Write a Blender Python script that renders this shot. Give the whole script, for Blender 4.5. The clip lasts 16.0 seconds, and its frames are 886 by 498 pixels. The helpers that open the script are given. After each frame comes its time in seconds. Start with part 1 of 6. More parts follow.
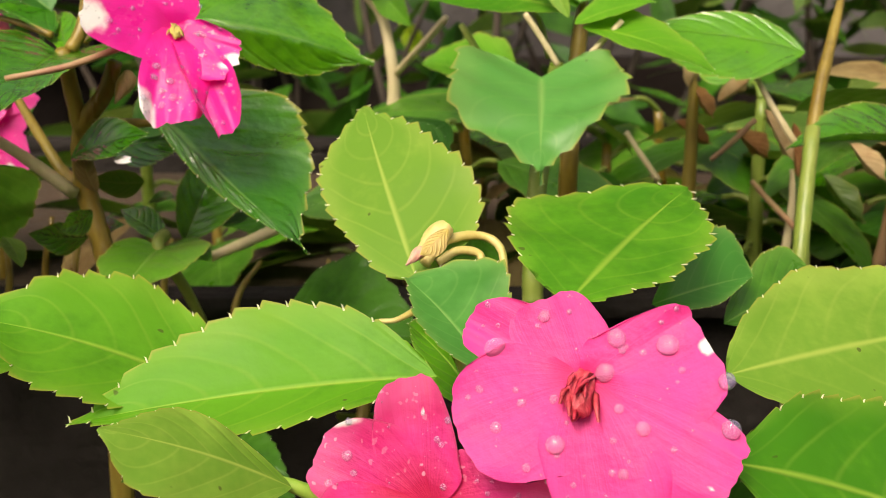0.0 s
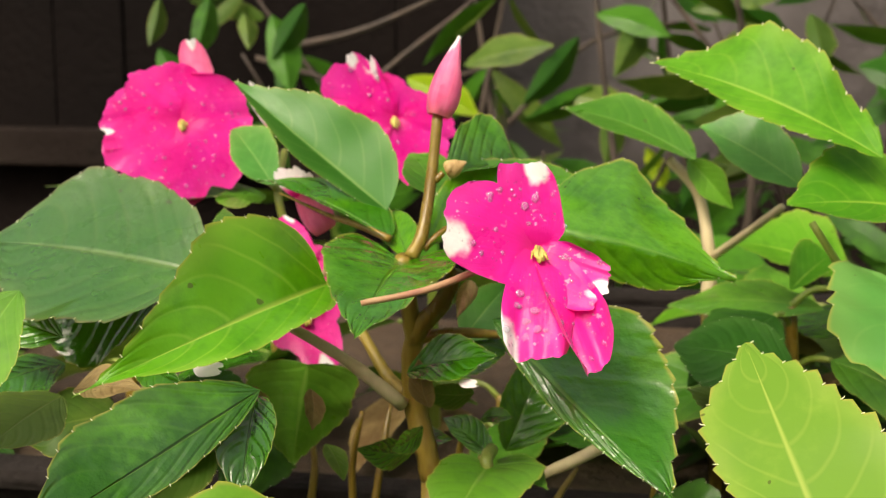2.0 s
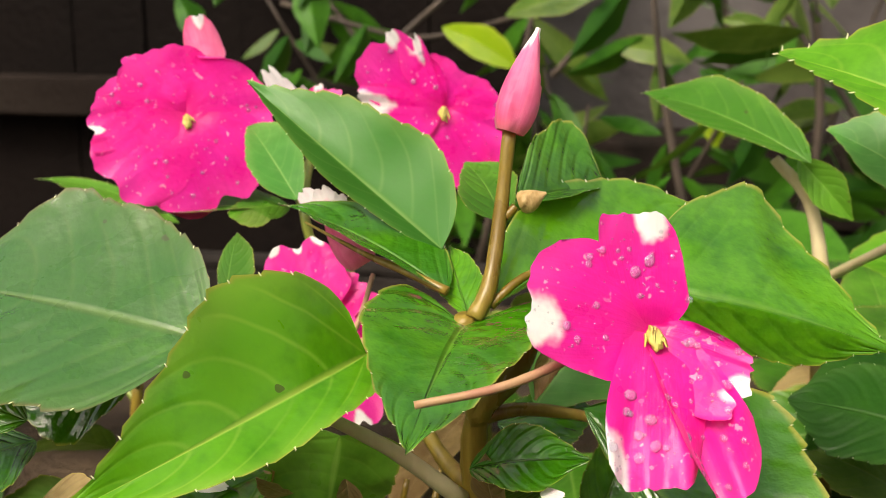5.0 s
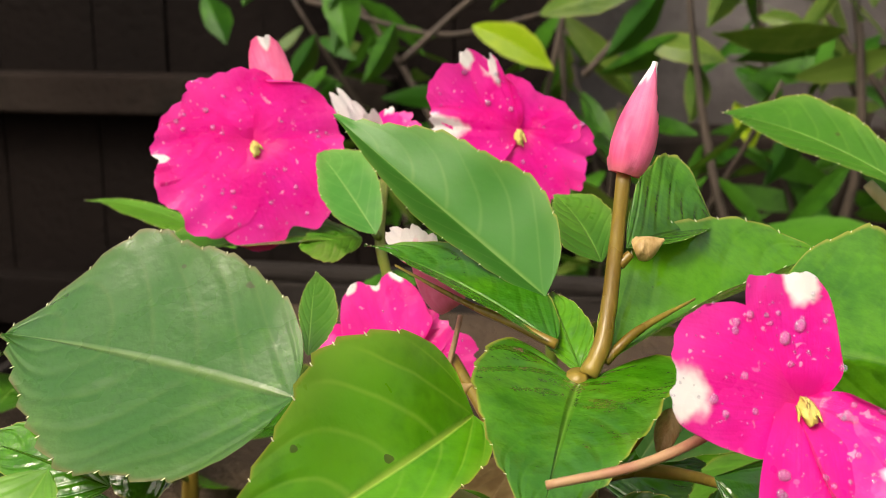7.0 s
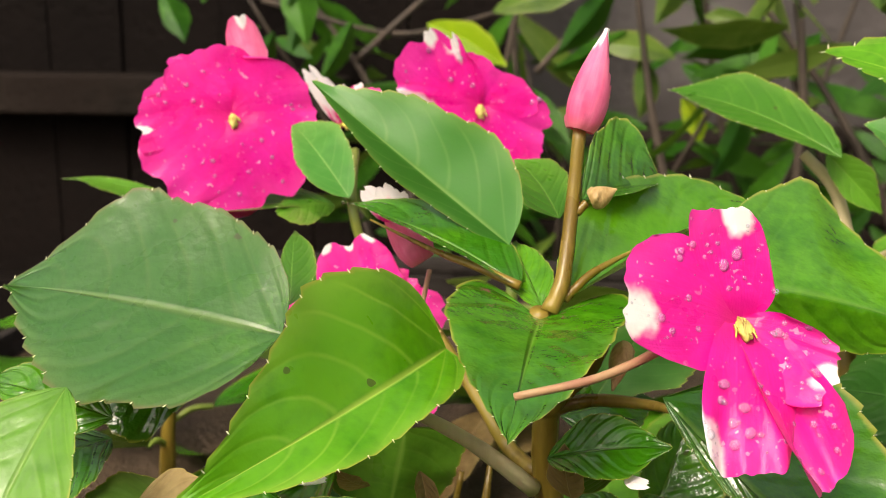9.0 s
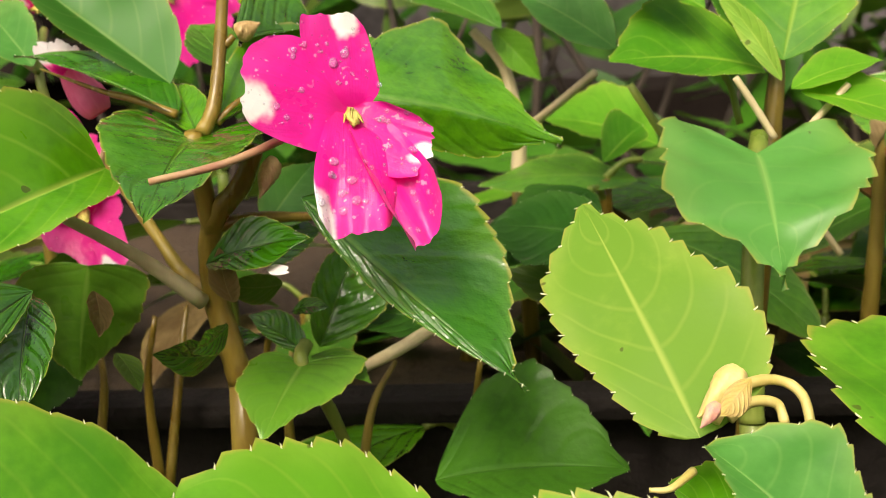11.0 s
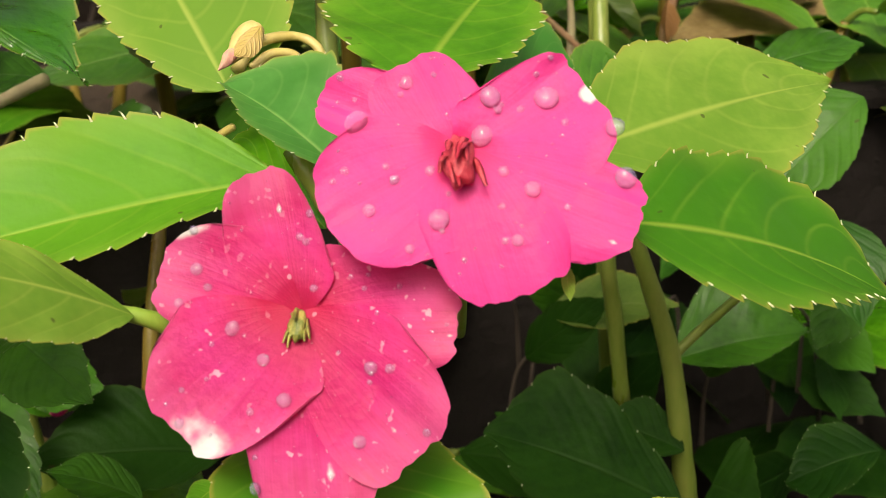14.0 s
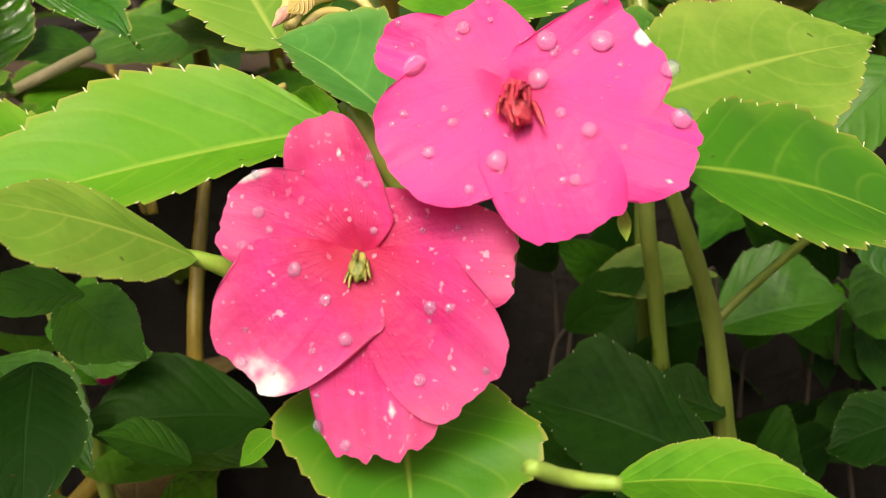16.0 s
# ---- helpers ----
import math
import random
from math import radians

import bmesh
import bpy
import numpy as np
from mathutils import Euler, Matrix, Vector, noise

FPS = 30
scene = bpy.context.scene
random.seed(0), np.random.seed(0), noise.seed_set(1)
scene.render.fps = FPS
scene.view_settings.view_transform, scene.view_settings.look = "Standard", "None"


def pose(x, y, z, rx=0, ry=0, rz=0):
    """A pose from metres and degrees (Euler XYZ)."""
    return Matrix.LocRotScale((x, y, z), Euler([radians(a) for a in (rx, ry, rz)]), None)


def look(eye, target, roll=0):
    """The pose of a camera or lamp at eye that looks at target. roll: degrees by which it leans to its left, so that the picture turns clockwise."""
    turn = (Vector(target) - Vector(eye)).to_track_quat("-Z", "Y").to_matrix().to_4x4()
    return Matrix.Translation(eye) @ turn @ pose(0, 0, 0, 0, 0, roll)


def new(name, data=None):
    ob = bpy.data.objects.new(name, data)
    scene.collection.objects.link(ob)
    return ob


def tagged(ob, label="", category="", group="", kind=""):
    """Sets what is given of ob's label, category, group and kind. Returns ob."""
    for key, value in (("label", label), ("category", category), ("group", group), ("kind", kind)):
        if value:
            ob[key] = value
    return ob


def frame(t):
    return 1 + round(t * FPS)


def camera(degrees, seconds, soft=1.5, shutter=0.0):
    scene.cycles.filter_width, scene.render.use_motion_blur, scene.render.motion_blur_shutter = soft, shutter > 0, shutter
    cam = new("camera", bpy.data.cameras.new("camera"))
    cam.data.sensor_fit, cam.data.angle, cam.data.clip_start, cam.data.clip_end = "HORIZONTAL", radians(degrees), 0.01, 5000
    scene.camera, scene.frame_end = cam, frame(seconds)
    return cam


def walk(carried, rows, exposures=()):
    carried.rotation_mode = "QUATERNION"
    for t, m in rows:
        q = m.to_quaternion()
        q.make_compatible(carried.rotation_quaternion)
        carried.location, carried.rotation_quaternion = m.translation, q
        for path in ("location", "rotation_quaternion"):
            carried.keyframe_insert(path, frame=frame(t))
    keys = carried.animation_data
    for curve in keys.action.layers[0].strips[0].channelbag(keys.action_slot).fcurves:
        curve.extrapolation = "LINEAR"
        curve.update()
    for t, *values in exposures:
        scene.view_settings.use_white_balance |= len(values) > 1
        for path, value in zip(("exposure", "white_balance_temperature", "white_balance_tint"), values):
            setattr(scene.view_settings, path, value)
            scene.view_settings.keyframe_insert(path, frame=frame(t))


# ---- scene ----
cam = camera(40.94, 16.0, soft=0.6)
PATH = [
    (0.0, (0.0000, 0.0000, 0.4500), (0.0000, 0.2425, 0.3894), 0.04),
    (0.5, (-0.0093, 0.0041, 0.4588), (-0.0166, 0.2489, 0.4087), 0.15),
    (1.0, (-0.0210, 0.0105, 0.4647), (-0.0401, 0.2553, 0.4182), 0.18),
    (1.5, (-0.0295, 0.0193, 0.4704), (-0.0594, 0.2642, 0.4304), 0.16),
    (2.0, (-0.0402, 0.0293, 0.4740), (-0.0818, 0.2725, 0.4338), 0.15),
    (2.5, (-0.0504, 0.0428, 0.4800), (-0.0994, 0.2841, 0.4367), 0.40),
    (3.0, (-0.0481, 0.0530, 0.4809), (-0.0946, 0.2939, 0.4326), 0.29),
    (3.5, (-0.0505, 0.0668, 0.4827), (-0.0986, 0.3069, 0.4321), 0.20),
    (3.7, (-0.0528, 0.0735, 0.4829), (-0.1032, 0.3131, 0.4325), 0.24),
    (5.8, (-0.0633, 0.1080, 0.4910), (-0.1083, 0.3467, 0.4317), -0.03),
    (6.0, (-0.0645, 0.1116, 0.4925), (-0.1113, 0.3496, 0.4321), -0.40),
    (6.5, (-0.0708, 0.1130, 0.4942), (-0.1168, 0.3522, 0.4378), -0.15),
    (7.0, (-0.0815, 0.1101, 0.4935), (-0.1301, 0.3489, 0.4377), -0.10),
    (7.5, (-0.0865, 0.1022, 0.4922), (-0.1300, 0.3419, 0.4360), 0.33),
    (8.0, (-0.0810, 0.0947, 0.4909), (-0.1204, 0.3354, 0.4359), 0.32),
    (8.2, (-0.0817, 0.0938, 0.4923), (-0.1224, 0.3343, 0.4376), -0.11),
    (10.3, (-0.0709, 0.0696, 0.4699), (-0.0906, 0.3127, 0.4150), 0.27),
    (10.5, (-0.0665, 0.0667, 0.4673), (-0.0799, 0.3098, 0.4104), 0.10),
    (11.0, (-0.0491, 0.0559, 0.4598), (-0.0451, 0.2990, 0.4016), -0.78),
    (11.5, (-0.0338, 0.0471, 0.4554), (-0.0100, 0.2890, 0.3968), -1.24),
    (12.0, (-0.0219, 0.0376, 0.4490), (0.0227, 0.2764, 0.3899), -1.46),
    (12.5, (-0.0209, 0.0297, 0.4408), (0.0336, 0.2656, 0.3787), -1.87),
    (13.0, (-0.0241, 0.0227, 0.4292), (0.0363, 0.2557, 0.3617), -2.78),
    (13.5, (-0.0230, 0.0217, 0.4230), (0.0337, 0.2537, 0.3491), -3.30),
    (14.0, (-0.0188, 0.0177, 0.4249), (0.0366, 0.2480, 0.3452), -2.56),
    (14.5, (-0.0202, 0.0155, 0.4235), (0.0316, 0.2475, 0.3459), -2.95),
    (15.0, (-0.0229, 0.0146, 0.4214), (0.0282, 0.2467, 0.3436), -3.07),
    (15.5, (-0.0263, 0.0152, 0.4195), (0.0240, 0.2469, 0.3402), -3.09),
    (16.0, (-0.0254, 0.0139, 0.4180), (0.0256, 0.2455, 0.3387), -3.19),
]
walk(cam, [(t, look(eye, target, roll)) for t, eye, target, roll in PATH],
     exposures=[(0.0, 0.24, 7700, 13), (1.0, 0.20, 7700, 13), (2.0, 0.36, 7700, 13), (3.5, 0.50, 7600, 13), (6.5, 0.30, 7500, 13), (8.0, 0.40, 7500, 13), (10.5, 0.42, 7700, 13), (12.5, 0.08, 7700, 13), (13.5, 0.08, 7700, 13), (14.5, 0.20, 7700, 13), (16.0, 0.28, 7700, 13)])
cam.data.dof.use_dof = True
cam.data.dof.focus_distance = 0.205
cam.data.dof.aperture_fstop = 40.0

# ---- light: an overcast, bright sky over a dim garden corner ----
world = bpy.data.worlds.new("sky")
scene.world = world
world.use_nodes = True
wn = world.node_tree
sky = wn.nodes.new("ShaderNodeTexSky")
sky.sky_type = "NISHITA"
sky.sun_disc = False
sky.sun_elevation, sky.sun_rotation = radians(51), radians(205)
sky.air_density, sky.dust_density, sky.ozone_density = 1.0, 8.0, 1.0
sky_tint = wn.nodes.new("ShaderNodeHueSaturation")
sky_tint.inputs["Saturation"].default_value = 0.55
wn.links.new(sky.outputs[0], sky_tint.inputs["Color"])
wn.links.new(sky_tint.outputs[0], wn.nodes["Background"].inputs[0])
wn.nodes["Background"].inputs[1].default_value = 0.15
sun_data = bpy.data.lights.new("sun", "SUN")
sun_data.energy, sun_data.angle, sun_data.color = 1.6, radians(20), (1.0, 0.96, 0.9)
sun = new("sun", sun_data)
sun.matrix_world = look((-0.9, -1.7, 2.9), (0, 0.3, 0.3))


# ---- materials ----
class Nodes:
    """A small helper to wire a node material."""

    def __init__(self, name):
        self.mat = bpy.data.materials.new(name)
        self.mat.use_nodes = True
        self.tree = self.mat.node_tree
        self.tree.nodes.clear()

    def add(self, kind, **inputs):
        n = self.tree.nodes.new(kind)
        for key, value in inputs.items():
            self.put(n, int(key[1:]) if key[0] == "i" and key[1:].isdigit() else key.replace("_", " "), value)
        return n

    def put(self, n, slot, value):
        if isinstance(value, bpy.types.NodeSocket):
            self.tree.links.new(value, n.inputs[slot])
        else:
            n.inputs[slot].default_value = value

    def math(self, op, a, b=0.0, c=0.0, clamp=False):
        n = self.tree.nodes.new("ShaderNodeMath")
        n.operation, n.use_clamp = op, clamp
        for i, v in enumerate((a, b, c)):
            self.put(n, i, v)
        return n.outputs[0]

    def smooth(self, x, lo, hi, to_lo=0.0, to_hi=1.0):
        n = self.tree.nodes.new("ShaderNodeMapRange")
        n.interpolation_type = "SMOOTHSTEP"
        for i, v in enumerate((x, lo, hi, to_lo, to_hi)):
            self.put(n, i, v)
        return n.outputs[0]

    def mix(self, f, a, b, blend="MIX"):
        n = self.tree.nodes.new("ShaderNodeMix")
        n.data_type, n.blend_type = "RGBA", blend
        self.put(n, 0, f), self.put(n, 6, a), self.put(n, 7, b)
        return n.outputs[2]

    def noise(self, vec, scale, detail=3.0, rough=0.55):
        n = self.tree.nodes.new("ShaderNodeTexNoise")
        if vec is not None:
            self.put(n, "Vector", vec)
        self.put(n, "Scale", scale), self.put(n, "Detail", detail), self.put(n, "Roughness", rough)
        return n.outputs[0]

    def bump(self, height, strength, distance):
        n = self.tree.nodes.new("ShaderNodeBump")
        self.put(n, "Height", height), self.put(n, "Strength", strength), self.put(n, "Distance", distance)
        return n.outputs[0]

    def out(self, shader):
        o = self.tree.nodes.new("ShaderNodeOutputMaterial")
        self.tree.links.new(shader, o.inputs[0])
        return self.mat

    def principled(self, color, rough, normal=None, spec=0.5, metal=0.0, **more):
        n = self.tree.nodes.new("ShaderNodeBsdfPrincipled")
        self.put(n, "Base Color", color), self.put(n, "Roughness", rough)
        self.put(n, "Specular IOR Level", spec), self.put(n, "Metallic", metal)
        if normal is not None:
            self.put(n, "Normal", normal)
        for k, v in more.items():
            self.put(n, k.replace("_", " "), v)
        return n.outputs[0]


def rgba(r, g, b):
    return (r, g, b, 1.0)


def leaf_material(name, dark, light, vein, rough, glow, vein_mix=0.55, relief=0.25, spec=0.4, margin=rgba(0.42, 0.36, 0.07), quilt=0.25, coat=0.0, sheet=False):
    """A living leaf: midrib and arching side veins by its own length and width, mottled blade, pale margin, light that shines through."""
    m = Nodes(name)
    uv = m.add("ShaderNodeUVMap").outputs[0]
    sep = m.tree.nodes.new("ShaderNodeSeparateXYZ")
    m.put(sep, 0, uv)
    info = m.add("ShaderNodeObjectInfo")
    obj = m.add("ShaderNodeTexCoord").outputs["Object"]
    x = m.math("ABSOLUTE", m.math("MULTIPLY_ADD", sep.outputs[0], 2.0, -1.0))
    v = sep.outputs[1]
    wob = m.math("MULTIPLY", m.math("SUBTRACT", m.noise(obj, 70.0, 2.0), 0.5), 0.25)
    phase = m.math("ADD", m.math("MULTIPLY", m.math("SUBTRACT", v, m.math("MULTIPLY", m.math("POWER", x, 1.5), 0.34)), 6.5), wob)
    gap = m.math("PINGPONG", phase, 0.5)
    side = m.math("MULTIPLY", m.smooth(gap, 0.0, 0.10, 1.0, 0.0), m.smooth(x, 0.75, 0.98, 1.0, 0.0))
    taper = m.smooth(v, 0.0, 1.0, 0.075, 0.018)
    rib = m.smooth(x, 0.0, taper, 1.0, 0.0)
    veins = m.math("MAXIMUM", rib, m.math("MULTIPLY", m.math("MULTIPLY", side, m.smooth(m.noise(obj, 55.0, 2.0), 0.3, 0.6, 0.35, 1.0)), 0.30))
    big = m.noise(obj, 38.0, 3.0)
    fine = m.noise(obj, 420.0, 4.0)
    tone = m.math("ADD", m.math("MULTIPLY", big, 0.75), m.math("MULTIPLY", m.math("SUBTRACT", info.outputs["Random"], 0.5), 0.45))
    tone = m.math("ADD", tone, m.math("MULTIPLY", m.math("SUBTRACT", fine, 0.5), 0.35), clamp=True)
    tone = m.math("ADD", tone, m.math("MULTIPLY", m.math("SUBTRACT", m.noise(obj, 130.0, 3.0), 0.5), 0.45), clamp=True)
    col = m.mix(m.smooth(tone, 0.20, 0.62), dark, light)
    col = m.mix(m.math("MULTIPLY", veins, vein_mix), col, vein)
    rim = m.math("MULTIPLY", m.smooth(m.math("ADD", x, m.math("MULTIPLY", m.math("SUBTRACT", big, 0.5), 0.6)), 0.62, 1.05), 0.22)
    col = m.mix(rim, col, vein)
    edge = m.smooth(x, 0.955, 1.0)
    col = m.mix(m.math("MULTIPLY", edge, 0.6), col, margin)
    spots = m.smooth(m.noise(obj, 260.0, 1.0), 0.775, 0.80)
    col = m.mix(m.math("MULTIPLY", spots, 0.7), col, rgba(0.05, 0.035, 0.012))
    swell = m.math("MULTIPLY", m.smooth(gap, 0.0, 0.30), m.smooth(x, 0.0, 0.25))
    height = m.math("ADD", m.math("MULTIPLY", swell, quilt), m.math("ADD", m.math("ADD", m.math("MULTIPLY", m.noise(obj, 75.0, 3.0), 1.0), m.math("MULTIPLY", m.noise(obj, 230.0, 3.0), 0.5)), m.math("MULTIPLY", fine, 0.15)))
    height = m.math("ADD", height, m.math("MULTIPLY", rib, -0.5))
    nor = m.bump(height, relief, 0.0012)
    r = m.math("ADD", rough, m.math("MULTIPLY", m.math("SUBTRACT", m.noise(obj, 90.0, 3.0), 0.5), 0.35), clamp=True)
    film = coat if sheet else m.math("MULTIPLY", m.smooth(m.noise(obj, 48.0, 2.0), 0.42, 0.56), coat)
    face = m.principled(col, r, nor, spec, Coat_Weight=film, Coat_Roughness=0.08, Coat_Normal=m.bump(m.math("ADD", m.math("MULTIPLY", swell, 0.35), m.noise(obj, 130.0, 4.0)), 0.12 if sheet else 0.75, 0.0012), Coat_IOR=1.62 if sheet else 1.5)
    thin = m.add("ShaderNodeBsdfTranslucent")
    m.put(thin, 0, m.mix(0.35, col, rgba(0.35, 0.55, 0.05))), m.put(thin, 1, nor)
    mixed = m.add("ShaderNodeMixShader", i0=glow)
    m.put(mixed, 1, face), m.put(mixed, 2, thin.outputs[0])
    return m.out(mixed.outputs[0])


def petal_material(name, deep, bright, throat, glow=0.3, rim=0.0, wet=0.35, rough=0.42, glint=0.0, deep_to=0.34):
    """A soft petal: fine rays along its length, a deeper throat, painted wet glints, white patches where the mesh
    carries them.
    """
    m = Nodes(name)
    uv = m.add("ShaderNodeUVMap").outputs[0]
    sep = m.tree.nodes.new("ShaderNodeSeparateXYZ")
    m.put(sep, 0, uv)
    obj = m.add("ShaderNodeTexCoord").outputs["Object"]
    white = m.add("ShaderNodeAttribute")
    white.attribute_name = "white"
    rays = m.tree.nodes.new("ShaderNodeCombineXYZ")
    m.put(rays, 0, m.math("MULTIPLY", sep.outputs[0], 34.0)), m.put(rays, 1, m.math("MULTIPLY", sep.outputs[1], 2.0))
    streak = m.noise(rays.outputs[0], 1.0, 2.0)
    big = m.noise(obj, 90.0, 3.0)
    tone = m.math("ADD", m.math("MULTIPLY", streak, 0.25), m.math("MULTIPLY", big, 0.75))
    col = m.mix(m.smooth(tone, 0.25, 0.75), deep, bright)
    col = m.mix(m.smooth(sep.outputs[1], 0.02, deep_to, 0.85, 0.0), col, throat)
    pale = m.math("MULTIPLY", m.smooth(m.math("ADD", sep.outputs[1], m.math("MULTIPLY", m.math("SUBTRACT", big, 0.5), 0.5)), 0.55, 1.0), rim)
    col = m.mix(pale, col, rgba(0.93, 0.42, 0.60))
    # pale dots in the colour imitate small highlights on the wet petal
    dots = m.math("MULTIPLY", m.smooth(m.noise(obj, 620.0, 1.5), 0.66, 0.72), m.smooth(big, 0.4, 0.6, 0.25, 1.0))
    col = m.mix(m.math("MULTIPLY", dots, glint), col, rgba(0.95, 0.60, 0.74))
    ragged = m.math("ADD", white.outputs["Fac"], m.math("MULTIPLY", m.math("SUBTRACT", m.noise(obj, 300.0, 2.0), 0.5), 0.35))
    col = m.mix(m.smooth(ragged, 0.38, 0.62), col, rgba(0.92, 0.90, 0.90))
    height = m.math("ADD", m.math("MULTIPLY", streak, 0.35), m.noise(obj, 500.0, 3.0))
    height = m.math("ADD", height, m.math("MULTIPLY", m.noise(obj, 190.0, 2.0), 1.2))
    nor = m.bump(height, 0.3, 0.0007)
    face = m.principled(col, m.smooth(big, 0.3, 0.7, rough, rough + 0.2), nor, wet, Sheen_Weight=0.08)
    thin = m.add("ShaderNodeBsdfTranslucent")
    m.put(thin, 0, col), m.put(thin, 1, nor)
    mixed = m.add("ShaderNodeMixShader", i0=glow)
    m.put(mixed, 1, face), m.put(mixed, 2, thin.outputs[0])
    return m.out(mixed.outputs[0])


def stem_material(name, a, b, rough=0.4, scale=60.0, glow=0.0):
    m = Nodes(name)
    obj = m.add("ShaderNodeTexCoord").outputs["Object"]
    stretch = m.add("ShaderNodeMapping")
    m.put(stretch, "Vector", obj), m.put(stretch, "Scale", (1.0, 1.0, 0.25))
    n1, n2 = m.noise(stretch.outputs[0], scale, 4.0), m.noise(stretch.outputs[0], scale * 7, 3.0)
    col = m.mix(m.smooth(m.math("ADD", m.math("MULTIPLY", n1, 0.7), m.math("MULTIPLY", n2, 0.3)), 0.35, 0.65), a, b)
    nor = m.bump(n2, 0.35, 0.0008)
    face = m.principled(col, m.smooth(n1, 0.3, 0.7, rough - 0.1, rough + 0.15), nor, 0.5)
    return m.out(face)


GREEN_LIGHT = leaf_material("leaf_light", rgba(0.046, 0.23, 0.009), rgba(0.108, 0.36, 0.018), rgba(0.36, 0.54, 0.07), 0.45, 0.30, 0.6, 0.20, 0.22)
GREEN_PALE = leaf_material("leaf_pale", rgba(0.15, 0.34, 0.035), rgba(0.25, 0.45, 0.060), rgba(0.50, 0.62, 0.13), 0.48, 0.32, 0.6, 0.18, 0.2)
GREEN_LIME = leaf_material("leaf_lime", rgba(0.028, 0.20, 0.004), rgba(0.095, 0.35, 0.010), rgba(0.42, 0.62, 0.10), 0.34, 0.26, 0.7, 0.3, 0.4, coat=0.5)
GREEN_BLUE = leaf_material("leaf_blue_green", rgba(0.045, 0.22, 0.03), rgba(0.085, 0.31, 0.055), rgba(0.32, 0.52, 0.14), 0.36, 0.25, 0.42, 0.14, 0.35, quilt=0.08)
GREEN_MID = leaf_material("leaf_mid", rgba(0.040, 0.165, 0.010), rgba(0.095, 0.28, 0.022), rgba(0.22, 0.40, 0.07), 0.33, 0.18, 0.5, 0.35, 0.38, coat=0.2)
GREEN_DARK = leaf_material("leaf_dark", rgba(0.022, 0.140, 0.004), rgba(0.080, 0.29, 0.009), rgba(0.15, 0.34, 0.04), 0.15, 0.14, 0.40, 0.95, 0.55, quilt=0.15, coat=0.9)
GREEN_WET = leaf_material("leaf_wet", rgba(0.015, 0.100, 0.003), rgba(0.062, 0.25, 0.008), rgba(0.12, 0.28, 0.035), 0.12, 0.13, 0.45, 1.0, 0.65, quilt=0.15, coat=1.0)
GREEN_RIBBED = leaf_material("leaf_dark_rib", rgba(0.020, 0.120, 0.004), rgba(0.080, 0.27, 0.013), rgba(0.17, 0.27, 0.07), 0.30, 0.14, 0.45, 0.55, 0.6, quilt=0.30, margin=rgba(0.16, 0.10, 0.03), coat=0.9, sheet=True)
# darker leaf copy; low in the planters it puts shade into the colour
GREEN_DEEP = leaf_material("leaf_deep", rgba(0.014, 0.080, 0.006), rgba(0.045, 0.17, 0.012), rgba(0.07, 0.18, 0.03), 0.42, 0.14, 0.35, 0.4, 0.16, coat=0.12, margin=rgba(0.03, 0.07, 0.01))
# darkest leaf copy: shade under the foliage is put into its colour
GREEN_SHADED = leaf_material("leaf_shaded", rgba(0.004, 0.025, 0.002), rgba(0.013, 0.056, 0.005), rgba(0.03, 0.08, 0.015), 0.5, 0.08, 0.3, 0.4, 0.08, margin=rgba(0.03, 0.07, 0.01))
GREEN_YELLOW = leaf_material("leaf_yellow", rgba(0.22, 0.38, 0.01), rgba(0.42, 0.55, 0.02), rgba(0.55, 0.6, 0.1), 0.45, 0.35, 0.4, 0.25, 0.2)
GREEN_OLIVE = leaf_material("leaf_olive", rgba(0.045, 0.11, 0.012), rgba(0.11, 0.19, 0.03), rgba(0.2, 0.26, 0.06), 0.4, 0.2, 0.4, 0.35, 0.3)
STRAW_HUSK = leaf_material("husk_straw", rgba(0.55, 0.42, 0.10), rgba(0.66, 0.50, 0.22), rgba(0.66, 0.45, 0.30), 0.5, 0.2, 0.3, 0.5, 0.3)
STRAW_DRY = leaf_material("leaf_straw", rgba(0.36, 0.20, 0.07), rgba(0.58, 0.42, 0.22), rgba(0.6, 0.46, 0.26), 0.6, 0.2, 0.4, 0.6, 0.25)
RUST_DRY = leaf_material("leaf_rust", rgba(0.20, 0.075, 0.018), rgba(0.36, 0.18, 0.06), rgba(0.4, 0.22, 0.1), 0.6, 0.15, 0.4, 0.6, 0.25)
BROWN_DRY = leaf_material("leaf_withered", rgba(0.16, 0.10, 0.04), rgba(0.34, 0.26, 0.11), rgba(0.4, 0.3, 0.14), 0.6, 0.15, 0.4, 0.5, 0.2)
SPINE = stem_material("leaf_spine", rgba(0.72, 0.76, 0.42), rgba(0.80, 0.82, 0.55), 0.4)
PINK_HOT = petal_material("petal_hot_pink", rgba(0.84, 0.005, 0.28), rgba(0.95, 0.014, 0.42), rgba(0.76, 0.008, 0.24), 0.3, 0.06, 0.40, 0.26, 0.6)
PINK_SOFT = petal_material("petal_soft_pink", rgba(0.86, 0.040, 0.28), rgba(0.95, 0.072, 0.39), rgba(0.80, 0.03, 0.18))
PINK_ROSE = petal_material("petal_rose", rgba(0.64, 0.014, 0.15), rgba(0.80, 0.045, 0.30), rgba(0.56, 0.018, 0.07), 0.3, 0.16, 0.25, 0.36, 0.7, 0.55)
PINK_BACK = petal_material("petal_back", rgba(0.74, 0.06, 0.17), rgba(0.85, 0.20, 0.32), rgba(0.5, 0.1, 0.1))
